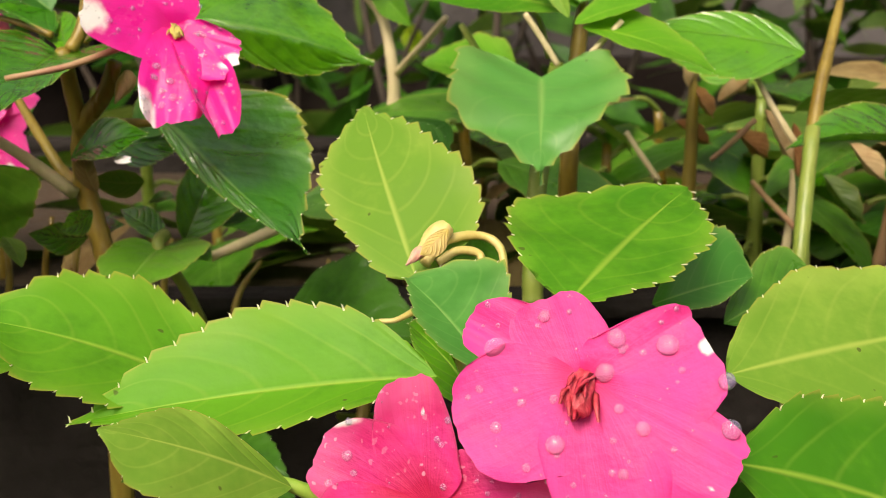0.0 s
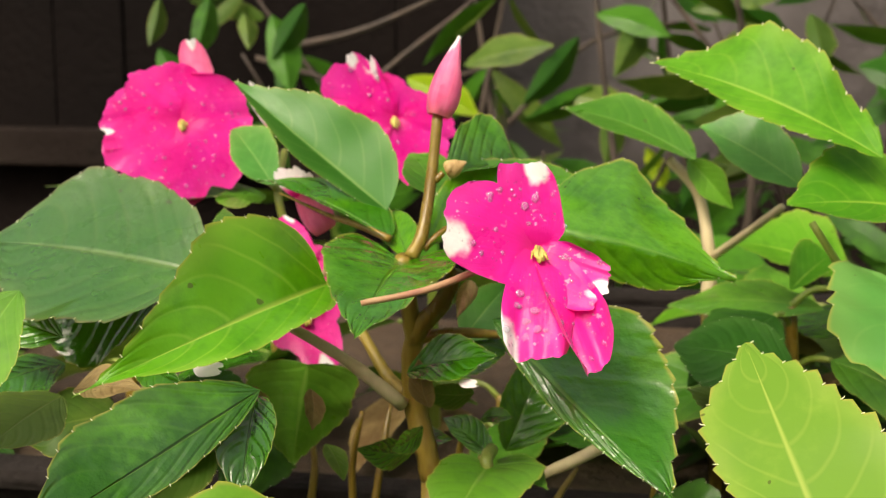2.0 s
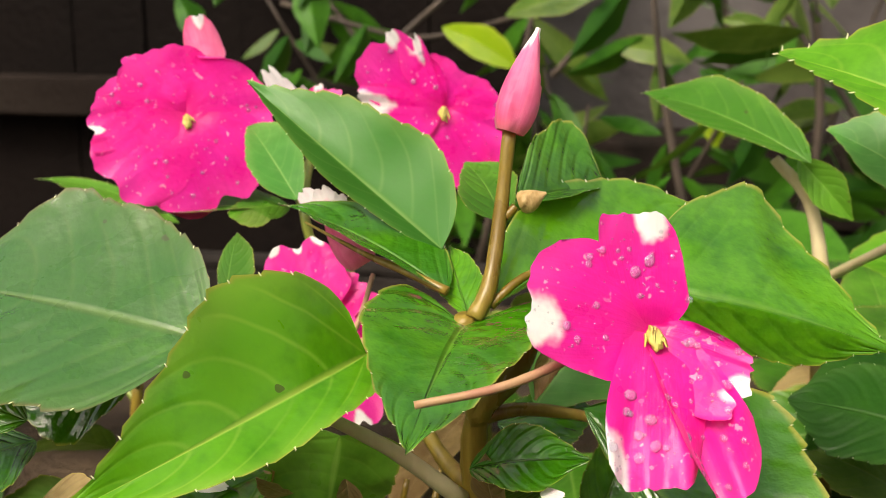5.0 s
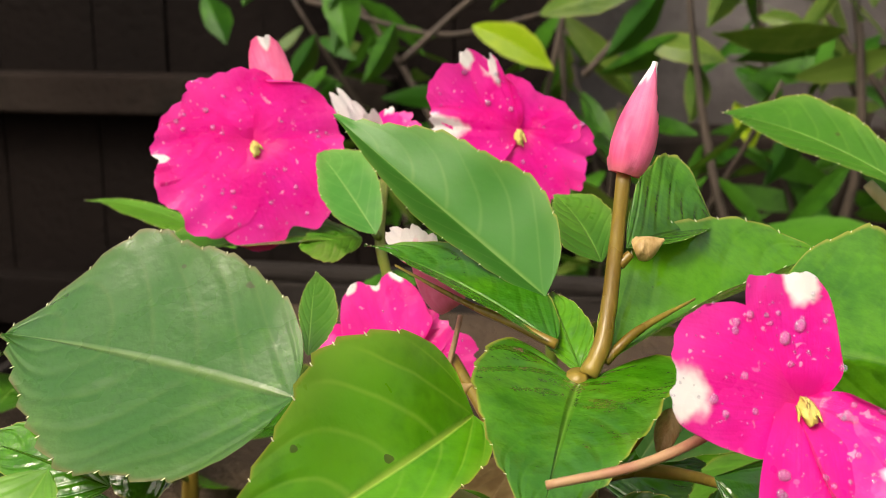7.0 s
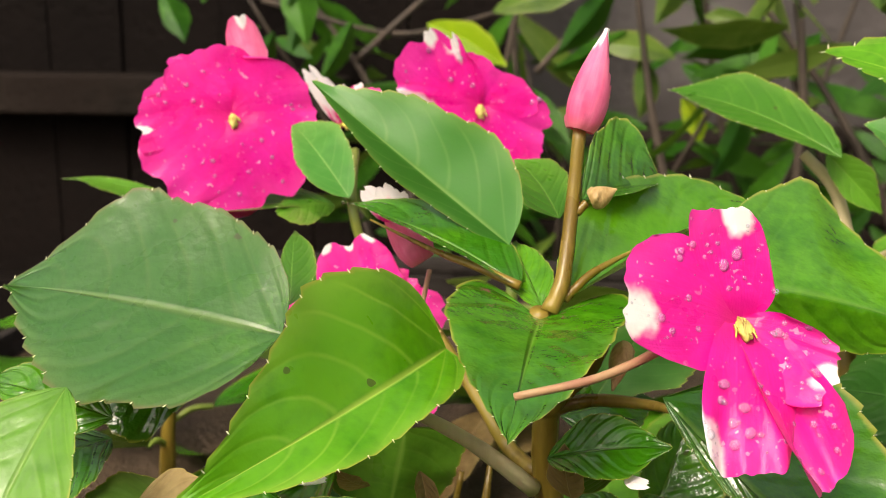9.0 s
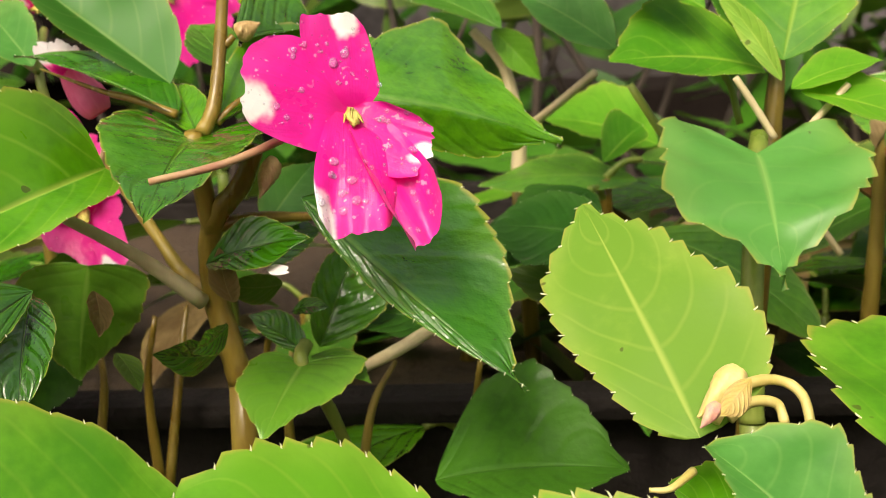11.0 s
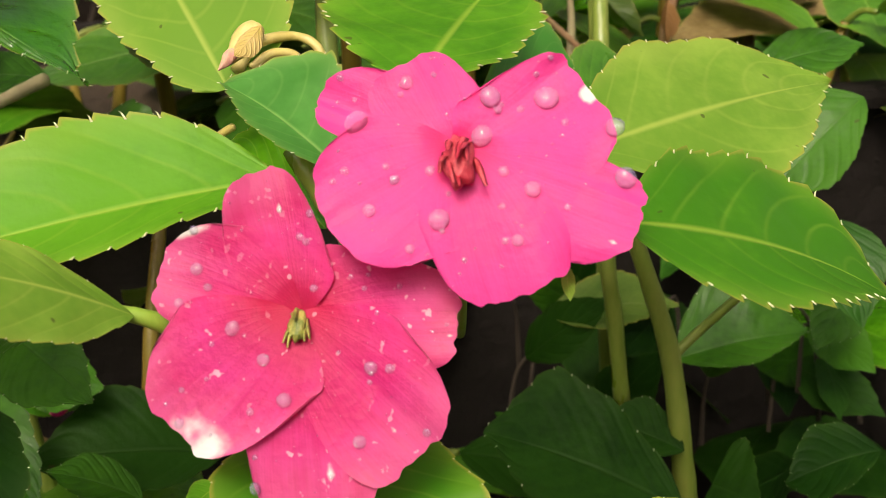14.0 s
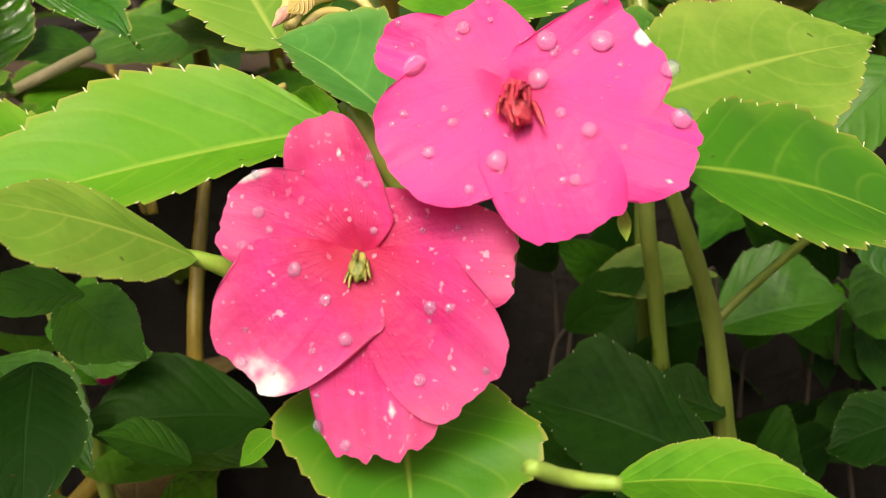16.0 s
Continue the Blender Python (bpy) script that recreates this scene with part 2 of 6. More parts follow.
BUD_PINK = petal_material("bud_pink", rgba(0.82, 0.07, 0.24), rgba(0.92, 0.25, 0.44), rgba(0.6, 0.3, 0.16), 0.2)
STEM_BROWN = stem_material("stem_brown_green", rgba(0.15, 0.095, 0.012), rgba(0.28, 0.21, 0.034), 0.34)
STEM_GREEN = stem_material("stem_green", rgba(0.14, 0.22, 0.03), rgba(0.24, 0.30, 0.06), 0.35)
STEM_LIME = stem_material("stem_lime", rgba(0.20, 0.38, 0.04), rgba(0.30, 0.46, 0.08), 0.4)
STEM_RED = stem_material("stem_red", rgba(0.34, 0.16, 0.10), rgba(0.42, 0.28, 0.14), 0.4)
STEM_PALE = stem_material("stem_pale", rgba(0.50, 0.43, 0.24), rgba(0.62, 0.54, 0.33), 0.45)
POD_YELLOW = stem_material("pod_yellow", rgba(0.55, 0.45, 0.13), rgba(0.68, 0.58, 0.25), 0.4, 90.0)
POD_BLUSH = stem_material("pod_blush", rgba(0.56, 0.24, 0.24), rgba(0.66, 0.46, 0.26), 0.45, 260.0)
POD_TAN = stem_material("pod_tan", rgba(0.30, 0.19, 0.06), rgba(0.55, 0.40, 0.18), 0.5, 220.0)
ANTHER = stem_material("anther", rgba(0.48, 0.42, 0.04), rgba(0.60, 0.55, 0.16), 0.45, 200.0)
ANTHER_GREEN = stem_material("anther_green", rgba(0.10, 0.16, 0.02), rgba(0.50, 0.46, 0.12), 0.4, 500.0)
ANTHER_RED = stem_material("anther_red", rgba(0.42, 0.016, 0.04), rgba(0.68, 0.11, 0.13), 0.45, 300.0)


def water_material():
    """Rain drops: a clear lens with a bright skin; part of the light goes straight through."""
    m = Nodes("water")
    clear = m.add("ShaderNodeBsdfTransparent")
    m.put(clear, 0, rgba(1, 1, 1))
    gloss = m.add("ShaderNodeBsdfGlossy")
    m.put(gloss, "Roughness", 0.05)
    lens = m.add("ShaderNodeBsdfRefraction", IOR=1.33, Roughness=0.0)
    inner = m.add("ShaderNodeMixShader", i0=0.6)
    m.put(inner, 1, clear.outputs[0]), m.put(inner, 2, lens.outputs[0])
    # a lilac diffuse share imitates the sky mirrored in the drop
    sky_tint = m.add("ShaderNodeBsdfDiffuse")
    m.put(sky_tint, 0, rgba(0.74, 0.60, 0.98))
    sheen_mix = m.add("ShaderNodeMixShader", i0=0.18)
    m.put(sheen_mix, 1, inner.outputs[0]), m.put(sheen_mix, 2, sky_tint.outputs[0])
    skin = m.add("ShaderNodeFresnel", IOR=1.33)
    outer = m.tree.nodes.new("ShaderNodeMixShader")
    m.put(outer, 0, skin.outputs[0]), m.put(outer, 1, sheen_mix.outputs[0]), m.put(outer, 2, gloss.outputs[0])
    return m.out(outer.outputs[0])


WATER = water_material()


# ---- building blocks ----
def vec(p):
    return np.array(p, float)


def unit(a):
    return a / (np.linalg.norm(a) + 1e-12)


def part(name, data, material, parent, label=""):
    """One mesh object under a thing or under one of its parts."""
    ob = new(name, data)
    for m in material if isinstance(material, tuple) else (material,):
        if m.name not in data.materials:
            data.materials.append(m)
    ob.parent = parent
    return tagged(ob, label)


def thing(name, at, label, category, group="", kind=""):
    ob = new(name)
    ob.location = at
    ob.empty_display_size = 0.02
    return tagged(ob, label, category, group, kind)


def mesh(name, verts, faces, smooth=True):
    me = bpy.data.meshes.new(name)
    me.from_pydata([tuple(v) for v in verts], [], [tuple(f) for f in faces])
    if smooth:
        me.polygons.foreach_set("use_smooth", [True] * len(me.polygons))
    return me


def grid_faces(rows, cols, at=0):
    return [(at + r * cols + c, at + r * cols + c + 1, at + (r + 1) * cols + c + 1, at + (r + 1) * cols + c) for r in range(rows - 1) for c in range(cols - 1)]


def set_uv(me, uv):
    layer = me.uv_layers.new(name="UVMap")
    idx = np.empty(len(me.loops), int)
    me.loops.foreach_get("vertex_index", idx)
    layer.data.foreach_set("uv", np.asarray(uv, np.float32)[idx].ravel())


ACROSS = np.array([-1, -0.93, -0.72, -0.46, -0.2, -0.001, 0.001, 0.2, 0.46, 0.72, 0.93, 1])


def leaf(plant, base, tip, left, right, material, sag=0.06, curl=0.0, cup=0.10, heart=0.0, teeth=11, tooth=0.05, wave=0.03, spines=True, label="", seed=0, name="leaf", full=1.0, spike=0.8, bow=0.0, shoulder=0.68, drip=0.0):
    """A toothed, pointed leaf from its base to its tip; left and right are the ends of its widest line.
    bow bends the midrib sideways, a small shoulder rounds the base, drip draws out the tip."""
    rng = np.random.RandomState(seed + int(abs(base[0] * 7e4 + base[2] * 3e4)) % 9973)
    home = vec(plant.location)
    b, t, lf, rt = (vec(p) - home for p in (base, tip, left, right))
    axis = t - b
    ln = np.linalg.norm(axis)
    a = axis / ln
    at_l = float(np.clip((lf - b) @ a / ln, 0.22, 0.68))
    at_r = float(np.clip((rt - b) @ a / ln, 0.22, 0.68))
    side_l, side_r = lf - (b + axis * at_l), rt - (b + axis * at_r)
    n = unit(np.cross(side_r - side_l, axis))
    rows = teeth * 4 + 1
    v = np.linspace(0, 1, rows)
    mid = b + np.outer(v, axis) + np.outer(sag * ln * 4 * v * (1 - v) + curl * ln * v ** 3, n)
    mid = mid + np.outer(bow * ln * 4 * v * (1 - v), unit(side_r - side_l))
    k = rng.uniform(0, 6.28, 4)

    def profile(vm):
        up = np.sin(np.pi / 2 * np.minimum(v / vm, 1.0)) ** shoulder
        down = np.cos(np.pi / 2 * np.maximum((v - vm) / (1 - vm), 0.0) ** (1 - 0.35 * drip)) ** (full * (1 + drip))
        return up * down * (1 - 0.30 * v ** 8)

    saw = (v * teeth + 0.1) % 1.0
    irregular = 1 + 0.5 * (rng.rand(teeth + 1)[(v * teeth).astype(int)] - 0.5)
    table = np.zeros((rows, len(ACROSS), 3))
    edge = {}
    for c, u in enumerate(ACROSS):
        s = -1 if u < 0 else 1
        sd = side_l if s < 0 else side_r
        half = np.linalg.norm(sd)
        w = profile(at_l if s < 0 else at_r) * abs(u) * (1 + 0.05 * np.sin(v * 8 + k[2] + 2 * s) + 0.025 * np.sin(v * 19 + k[3] * s))
        p = mid + np.outer(w, sd)
        if abs(u) == 1:
            grow = tooth * irregular * half
            grow[0] = grow[-1] = 0
            p = p + np.outer((saw - 0.4) * grow, sd / half) + np.outer(0.5 * saw * grow, a)
        if heart:
            p = p - np.outer(heart * ln * abs(u) ** 1.2 * (1 - v) ** 3 * np.minimum(1, w / max(abs(u), 1e-3) * 1.5), a) + np.outer(heart * 0.22 * ln * abs(u) * np.exp(-((v - 0.10) / 0.16) ** 2) * np.minimum(1, v * 30), sd / half)
        lift = cup * half * w * abs(u) + wave * half * abs(u) * (np.sin(v * 9 + k[0] + s) + 0.6 * np.sin(v * 21 + k[1] * s)) * np.minimum(1, 6 * v)
        p = p + np.outer(lift, n)
        table[:, c] = p
        if abs(u) == 1:
            edge.update({(r, s): p[r] for r in range(rows)})
    verts = list(table.reshape(-1, 3))
    uv = [(u * 0.5 + 0.5, y) for y in v for u in ACROSS]
    cols = len(ACROSS)
    faces = grid_faces(rows, cols)
    count = len(faces)
    if spines:
        for j in range(1, teeth):
            for s in (-1, 1):
                i = min(rows - 2, int(round((j + 0.88) / teeth * (rows - 1))))
                p = edge[(i, s)]
                sd = unit(side_l if s < 0 else side_r)
                long = ln * 0.011 * spike * rng.uniform(0.6, 1.25)
                wide = ln * 0.0026 * spike ** 0.5
                o = len(verts)
                end = p + sd * long * 0.8 + a * long * rng.uniform(0.3, 0.9) + n * long * rng.uniform(0.0, 0.5)
                verts += [p - sd * wide * 2 - a * wide, p - sd * wide * 2 + a * wide, p - sd * wide + n * wide, (p + end) / 2 + sd * wide - a * wide * 0.6, (p + end) / 2 + sd * wide + a * wide * 0.6, (p + end) / 2 + n * wide, end]
                uv += [(0.5, 0.5)] * 7
                faces += [(o, o + 1, o + 4, o + 3), (o + 1, o + 2, o + 5, o + 4), (o + 2, o, o + 3, o + 5), (o + 3, o + 4, o + 6), (o + 4, o + 5, o + 6), (o + 5, o + 3, o + 6)]
    me = mesh(name, verts, faces)
    set_uv(me, uv)
    ob = part(name, me, (material, SPINE), plant, label)
    me.polygons.foreach_set("material_index", [0] * count + [1] * (len(faces) - count))
    return ob


def spline(points, steps):
    """Points along a smooth curve through the given ones."""
    p = [2 * vec(points[0]) - vec(points[1])] + [vec(q) for q in points] + [2 * vec(points[-1]) - vec(points[-2])]
    out = []
    for i in range(1, len(p) - 2):
        for s in np.linspace(0, 1, steps, endpoint=False):
            out.append(0.5 * (2 * p[i] + (p[i + 1] - p[i - 1]) * s + (2 * p[i - 1] - 5 * p[i] + 4 * p[i + 1] - p[i + 2]) * s * s + (3 * p[i] - p[i - 1] - 3 * p[i + 1] + p[i + 2]) * s ** 3))
    out.append(p[-2])
    return out


def tube_mesh(name, points, radii, sides=9, steps=6, knots=0.0, seed=0):
    """A round stalk along points, its radius running through radii, with slight swellings."""
    line = spline(points, steps)
    rad = np.interp(np.linspace(0, 1, len(line)), np.linspace(0, 1, len(radii)), radii)
    rng = np.random.RandomState(seed + 5)
    verts, faces = [], []
    ref = vec((0.3, 1, 0.2))
    for i, p in enumerate(line):
        d = unit(line[min(i + 1, len(line) - 1)] - line[max(i - 1, 0)])
        x = unit(np.cross(d, ref))
        y = np.cross(d, x)
        swell = 1 + knots * rng.uniform(-1, 1)
        for j in range(sides):
            w = 2 * math.pi * j / sides
            verts.append(p + (x * math.cos(w) + y * math.sin(w)) * rad[i] * swell)
    for i in range(len(line) - 1):
        for j in range(sides):
            j2 = (j + 1) % sides
            faces.append((i * sides + j, i * sides + j2, (i + 1) * sides + j2, (i + 1) * sides + j))
    faces += [tuple(range(sides))[::-1], tuple((len(line) - 1) * sides + j for j in range(sides))]
    return mesh(name, verts, faces)


def stem(plant, points, radii, material, name="stem", knots=0.05, label=""):
    home = vec(plant.location)
    return part(name, tube_mesh(name, [vec(p) - home for p in points], radii, knots=knots, seed=int(abs(points[0][0]) * 1e4)), material, plant, label)


def petal_mesh(centre, tip, sides, n, notch=0.09, cup=0.02, ruffle=0.022, curl=0.0, blunt=2.8, notch_at=0.0, lean=0.0, frill=0.014, white=(), seed=0, fold=0.0, funnel=0.05, root=0.14):
    """A broad notched petal. sides: its width, or its two shoulders. white: patches as (across, along, size)."""
    rng = np.random.RandomState(seed)
    axis = tip - centre
    ln = np.linalg.norm(axis)
    a = axis / ln
    sd = unit(np.cross(a, n))
    up = unit(np.cross(sd, a))
    half, edge = [], []
    if isinstance(sides, tuple):
        for q in sorted((vec(q) - centre for q in sides), key=lambda q: q @ sd):
            half.append(abs(q @ sd) / 0.88)
            edge.append(q @ a / ln - 0.11)
    else:
        half, edge = [sides / 2] * 2, [0.42] * 2
    rows, cols = 22, 33
    k = rng.uniform(0, 6.28, 4)
    verts, uv, wh = [], [], []
    for v in np.linspace(0, 1, rows):
        for u in np.linspace(-1, 1, cols):
            h, e = (half[0], edge[0]) if u < 0 else (half[1], edge[1])
            reach = e + (1 - e) * (1 - min(1.0, abs(u)) ** blunt) ** 0.5 - notch * math.exp(-((u - notch_at) / 0.2) ** 2) + lean * u + frill * (math.sin(6 * u + k[0]) + 0.7 * math.sin(14 * u + k[2]) + 0.5 * math.sin(25 * u + k[1]))
            open_ = root + (1 - root) * math.sin(min(1.0, v ** 0.85) * math.pi / 2)
            y = v * reach
            x = u * h * open_ * (1 - 0.10 * v ** 6)
            z = ln * (cup * v * v + ruffle * v * v * math.sin(3.2 * u + k[1]) + 0.5 * ruffle * v ** 3 * math.sin(9 * u + k[3]) + curl * v ** 4 + fold * u * u * v - funnel * math.exp(-(v / 0.14) ** 2)) - 0.014 * ln * math.exp(-(u / 0.16) ** 2) * v
            verts.append(centre + a * y * ln + sd * x + up * z)
            uv.append((u * 0.5 + 0.5, v))
            w = 0.0
            for pu, pv, size, *dim in white:
                w = max(w, (1 - math.hypot((u - pu) * 0.8, (v - pv) * 1.2) / size * 0.55) * (dim[0] if dim else 1.0))
            wh.append(max(w, 0.0))
    me = mesh("petal", verts, grid_faces(rows, cols))
    set_uv(me, uv)
    me.attributes.new("white", "FLOAT", "POINT").data.foreach_set("value", wh)
    return me


def drop_mesh(seed):
    """A flat round bead of water of radius one, open where it sits on the petal."""
    rng = np.random.RandomState(seed)
    ex, ring, verts, faces = rng.uniform(0.85, 1.2), 18, [], []
    lats = (-0.1, 0.2, 0.5, 0.8, 1.1, 1.35)
    for lat in lats:
        for j in range(ring):
            w = 2 * math.pi * j / ring
            verts.append((math.cos(w) * ex * math.cos(lat), math.sin(w) * math.cos(lat), 0.44 * math.sin(lat)))
    verts.append((0, 0, 0.442))
    o = len(lats) * ring
    for i in range(len(lats) - 1):
        for j in range(ring):
            faces.append((i * ring + j, i * ring + (j + 1) % ring, (i + 1) * ring + (j + 1) % ring, (i + 1) * ring + j))
    for j in range(ring):
        faces.append((o - ring + j, o - ring + (j + 1) % ring, o))
    return mesh("water_drop", verts, faces)


DROPS = []


def flower(plant, centre, facing, petals, material, drops=0, drop_size=0.0008, heart_material=None, seed=0, label="", core=1.0, beads=()):
    """A five-petalled bloom under its plant; petals: (tip, width or shoulders, options); beads: large drops as (place, radius)."""
    ob = new("flower")
    ob.parent = plant
    ob.location = vec(centre) - vec(plant.location)
    tagged(ob, label)
    c0, n = vec(centre), unit(vec(facing))
    rng = np.random.RandomState(seed)
    surf = []
    for i, (tip, sides, more) in enumerate(petals):
        lift = n * (0.0004 * i)
        more = dict(more)
        skin = more.pop("material", material)
        if isinstance(sides, tuple):
            sides = tuple(vec(q) - c0 + lift for q in sides)
        me = petal_mesh(lift, vec(tip) - c0 + lift, sides, n, seed=seed + i, **more)
        part("petal", me, skin, ob)
        surf.append(me)
    heart_material = heart_material or ANTHER
    verts, faces = [], []
    x = unit(np.cross(n, (0, 0, 1)))
    y = np.cross(x, n)
    s = 0.0017 * core
    sides = 20
    profile = ((0.0, 0.75), (0.5, 0.95), (1.2, 1.1), (1.9, 1.0), (2.4, 0.65), (2.6, 0.0))
    for hgt, wid in profile:
        for j in range(sides):
            w = 2 * math.pi * j / sides
            verts.append(n * s * hgt * 0.8 - y * s * 0.7 * hgt + (x * math.cos(w) * 0.8 + y * math.sin(w) * 1.15) * s * wid * (1 + 0.16 * math.cos(5 * w)))
    for r in range(len(profile) - 1):
        for j in range(sides):
            faces.append((r * sides + j, r * sides + (j + 1) % sides, (r + 1) * sides + (j + 1) % sides, (r + 1) * sides + j))
    for q in range(11):
        w = rng.uniform(0, 6.28)
        o = len(verts)
        root = (x * math.cos(w) + y * math.sin(w)) * s * 0.8
        end = root * 1.2 + n * s * rng.uniform(1.4, 2.6) - y * s * rng.uniform(0.8, 2.6) + x * s * rng.uniform(-0.7, 0.7)
        for p, r in ((root, 0.22), ((root + end) / 2 + n * s * 0.5, 0.22), (end, 0.10)):
            verts += [p + x * s * r, p + n * s * r, p - x * s * r]
        faces += [(o + i2 + a2, o + i2 + (a2 + 1) % 3, o + i2 + 3 + (a2 + 1) % 3, o + i2 + 3 + a2) for i2 in (0, 3) for a2 in range(3)]
    part("anther", mesh("anther", verts, faces), heart_material, ob)
    if drops and not DROPS:
        DROPS.extend(drop_mesh(q) for q in range(6))

    def bead(spot, nn, r):
        nn = nn if nn @ n > 0 else -nn
        drop = part("water_drop", DROPS[rng.randint(6)], WATER, ob)
        turn = Vector(nn).to_track_quat("Z", "Y").to_matrix().to_4x4()
        drop.matrix_local = Matrix.Translation(spot + nn * (r * 0.08 + 0.00006)) @ turn @ pose(0, 0, 0, 0, 0, rng.uniform(0, 360)) @ Matrix.Scale(r, 4)

    for me in surf if drops else ():
        me.update()
        for _ in range(drops):
            iq = rng.randint(33 * 6, len(me.vertices) - 34)
            iq = iq - 1 if iq % 33 == 32 else iq
            fa, fb = rng.rand(2)
            q, qu, qv = me.vertices[iq], me.vertices[iq + 1], me.vertices[iq + 33]
            bead(vec(q.co) * (1 - fa) + vec(qu.co) * fa + (vec(qv.co) - vec(q.co)) * fb, vec(q.normal), drop_size * (0.16 + 0.9 * rng.rand() ** 5))
    for place, r in beads:
        near = vec(place) - c0
        top = max((min(me.vertices, key=lambda q: np.linalg.norm(vec(q.co) - near - n * ((vec(q.co) - near) @ n))) for me in surf),
                  key=lambda q: -3 * np.linalg.norm(vec(q.co) - near - n * ((vec(q.co) - near) @ n)) + vec(q.co) @ n)
        bead(vec(top.co), vec(top.normal), r)
    return ob


def bud(plant, base, tip, radius, material, white=True, name="bud", label=""):
    """A closed bud: overlapping folded petals, pointed, with a pale tip."""
    home = vec(plant.location)
    b, t = vec(base) - home, vec(tip) - home
    a = unit(t - b)
    ln = np.linalg.norm(t - b)
    x = unit(np.cross(a, (0.2, 1, 0.1)))
    y = np.cross(a, x)
    verts, uv, wh = [], [], []
    rows, cols = 22, 28
    for i in range(rows):
        v = i / (rows - 1)
        r = radius * (math.sin(math.pi * min(1, (v + 0.10) / 1.13) ** 0.62)) ** 0.9 * (1 - 0.18 * v) if v < 0.97 else radius * 0.12
        for j in range(cols):
            w = 2 * math.pi * j / (cols - 1)
            spiral = (w / (2 * math.pi) * 3 + v * 0.9) % 1.0
            rr = r * (0.84 + 0.24 * spiral)
            verts.append(b + a * ln * v + (x * math.cos(w) + y * math.sin(w)) * rr)
            uv.append((j / (cols - 1), 0.2 + 0.8 * v))
            wh.append(max(0.0, (v - 0.72) * 3.4 + 0.22 * math.sin(w * 2) + 0.12 * math.sin(w * 5)) if white else 0.0)
    me = mesh(name, verts, grid_faces(rows, cols))
    set_uv(me, uv)
    me.attributes.new("white", "FLOAT", "POINT").data.foreach_set("value", wh)
    return part(name, me, material, plant, label)


# ---- the setting ----
def ground_material():
    m = Nodes("damp_soil")
    obj = m.add("ShaderNodeTexCoord").outputs["Object"]
    a, b = m.noise(obj, 9.0, 5.0), m.noise(obj, 160.0, 5.0, 0.7)
    col = m.mix(m.smooth(m.math("ADD", m.math("MULTIPLY", a, 0.6), m.math("MULTIPLY", b, 0.4)), 0.35, 0.65), rgba(0.035, 0.022, 0.012), rgba(0.10, 0.066, 0.038))
    return m.out(m.principled(col, m.smooth(a, 0.3, 0.7, 0.5, 0.9), m.bump(b, 0.9, 0.01), 0.4))


def wall_material(name, a, b, c):
    m = Nodes(name)
    obj = m.add("ShaderNodeTexCoord").outputs["Object"]
    big, mid, fine = m.noise(obj, 2.2, 4.0), m.noise(obj, 9.0, 5.0, 0.65), m.noise(obj, 90.0, 4.0)
    col = m.mix(m.smooth(big, 0.35, 0.65), a, b)
    col = m.mix(m.smooth(mid, 0.5, 0.75), col, c)
    return m.out(m.principled(col, 0.85, m.bump(m.math("ADD", fine, mid), 0.6, 0.006), 0.12))


def box(name, lo, hi, material, parent=None, bevel=0.004, label=""):
    bm = bmesh.new()
    bmesh.ops.create_cube(bm, size=1.0)
    for v in bm.verts:
        v.co = [(lo[i] + hi[i]) / 2 + v.co[i] * (hi[i] - lo[i]) for i in range(3)]
    if bevel:
        bmesh.ops.bevel(bm, geom=bm.edges[:], offset=bevel, segments=2, affect="EDGES", profile=0.6)
    me = bpy.data.meshes.new(name)
    bm.to_mesh(me)
    bm.free()
    if parent is not None:
        return part(name, me, material, parent, label)
    ob = new(name, me)
    me.materials.append(material)
    return ob


SOIL = ground_material()
WALL = wall_material("mossy_wall", rgba(0.062, 0.056, 0.055), rgba(0.15, 0.14, 0.138), rgba(0.03, 0.026, 0.025))
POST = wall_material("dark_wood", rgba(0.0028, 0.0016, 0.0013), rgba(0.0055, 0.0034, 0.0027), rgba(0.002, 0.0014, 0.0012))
PLASTIC = wall_material("black_plastic", rgba(0.013, 0.011, 0.010), rgba(0.022, 0.019, 0.017), rgba(0.032, 0.028, 0.026))

n = 60
gx = np.sign(np.linspace(-1, 1, n)) * np.abs(np.linspace(-1, 1, n)) ** 3 * 400
gv = [(x, y, 0.012 * noise.noise(Vector((x * 4, y * 4, 0))) if abs(x) < 3 and abs(y) < 3 else 0.0) for y in gx for x in gx]
ground_mesh = mesh("ground", gv, grid_faces(n, n))
ground_mesh.materials.append(SOIL)
tagged(new("ground", ground_mesh), "dark damp garden soil under the planters", "ground", kind="structure")

wall = box("wall_north", (-2.2, 1.75, -0.02), (2.4, 1.95, 1.9), WALL, bevel=0.01)
tagged(wall, "weathered grey garden wall stained dark by damp", "wall", kind="structure")


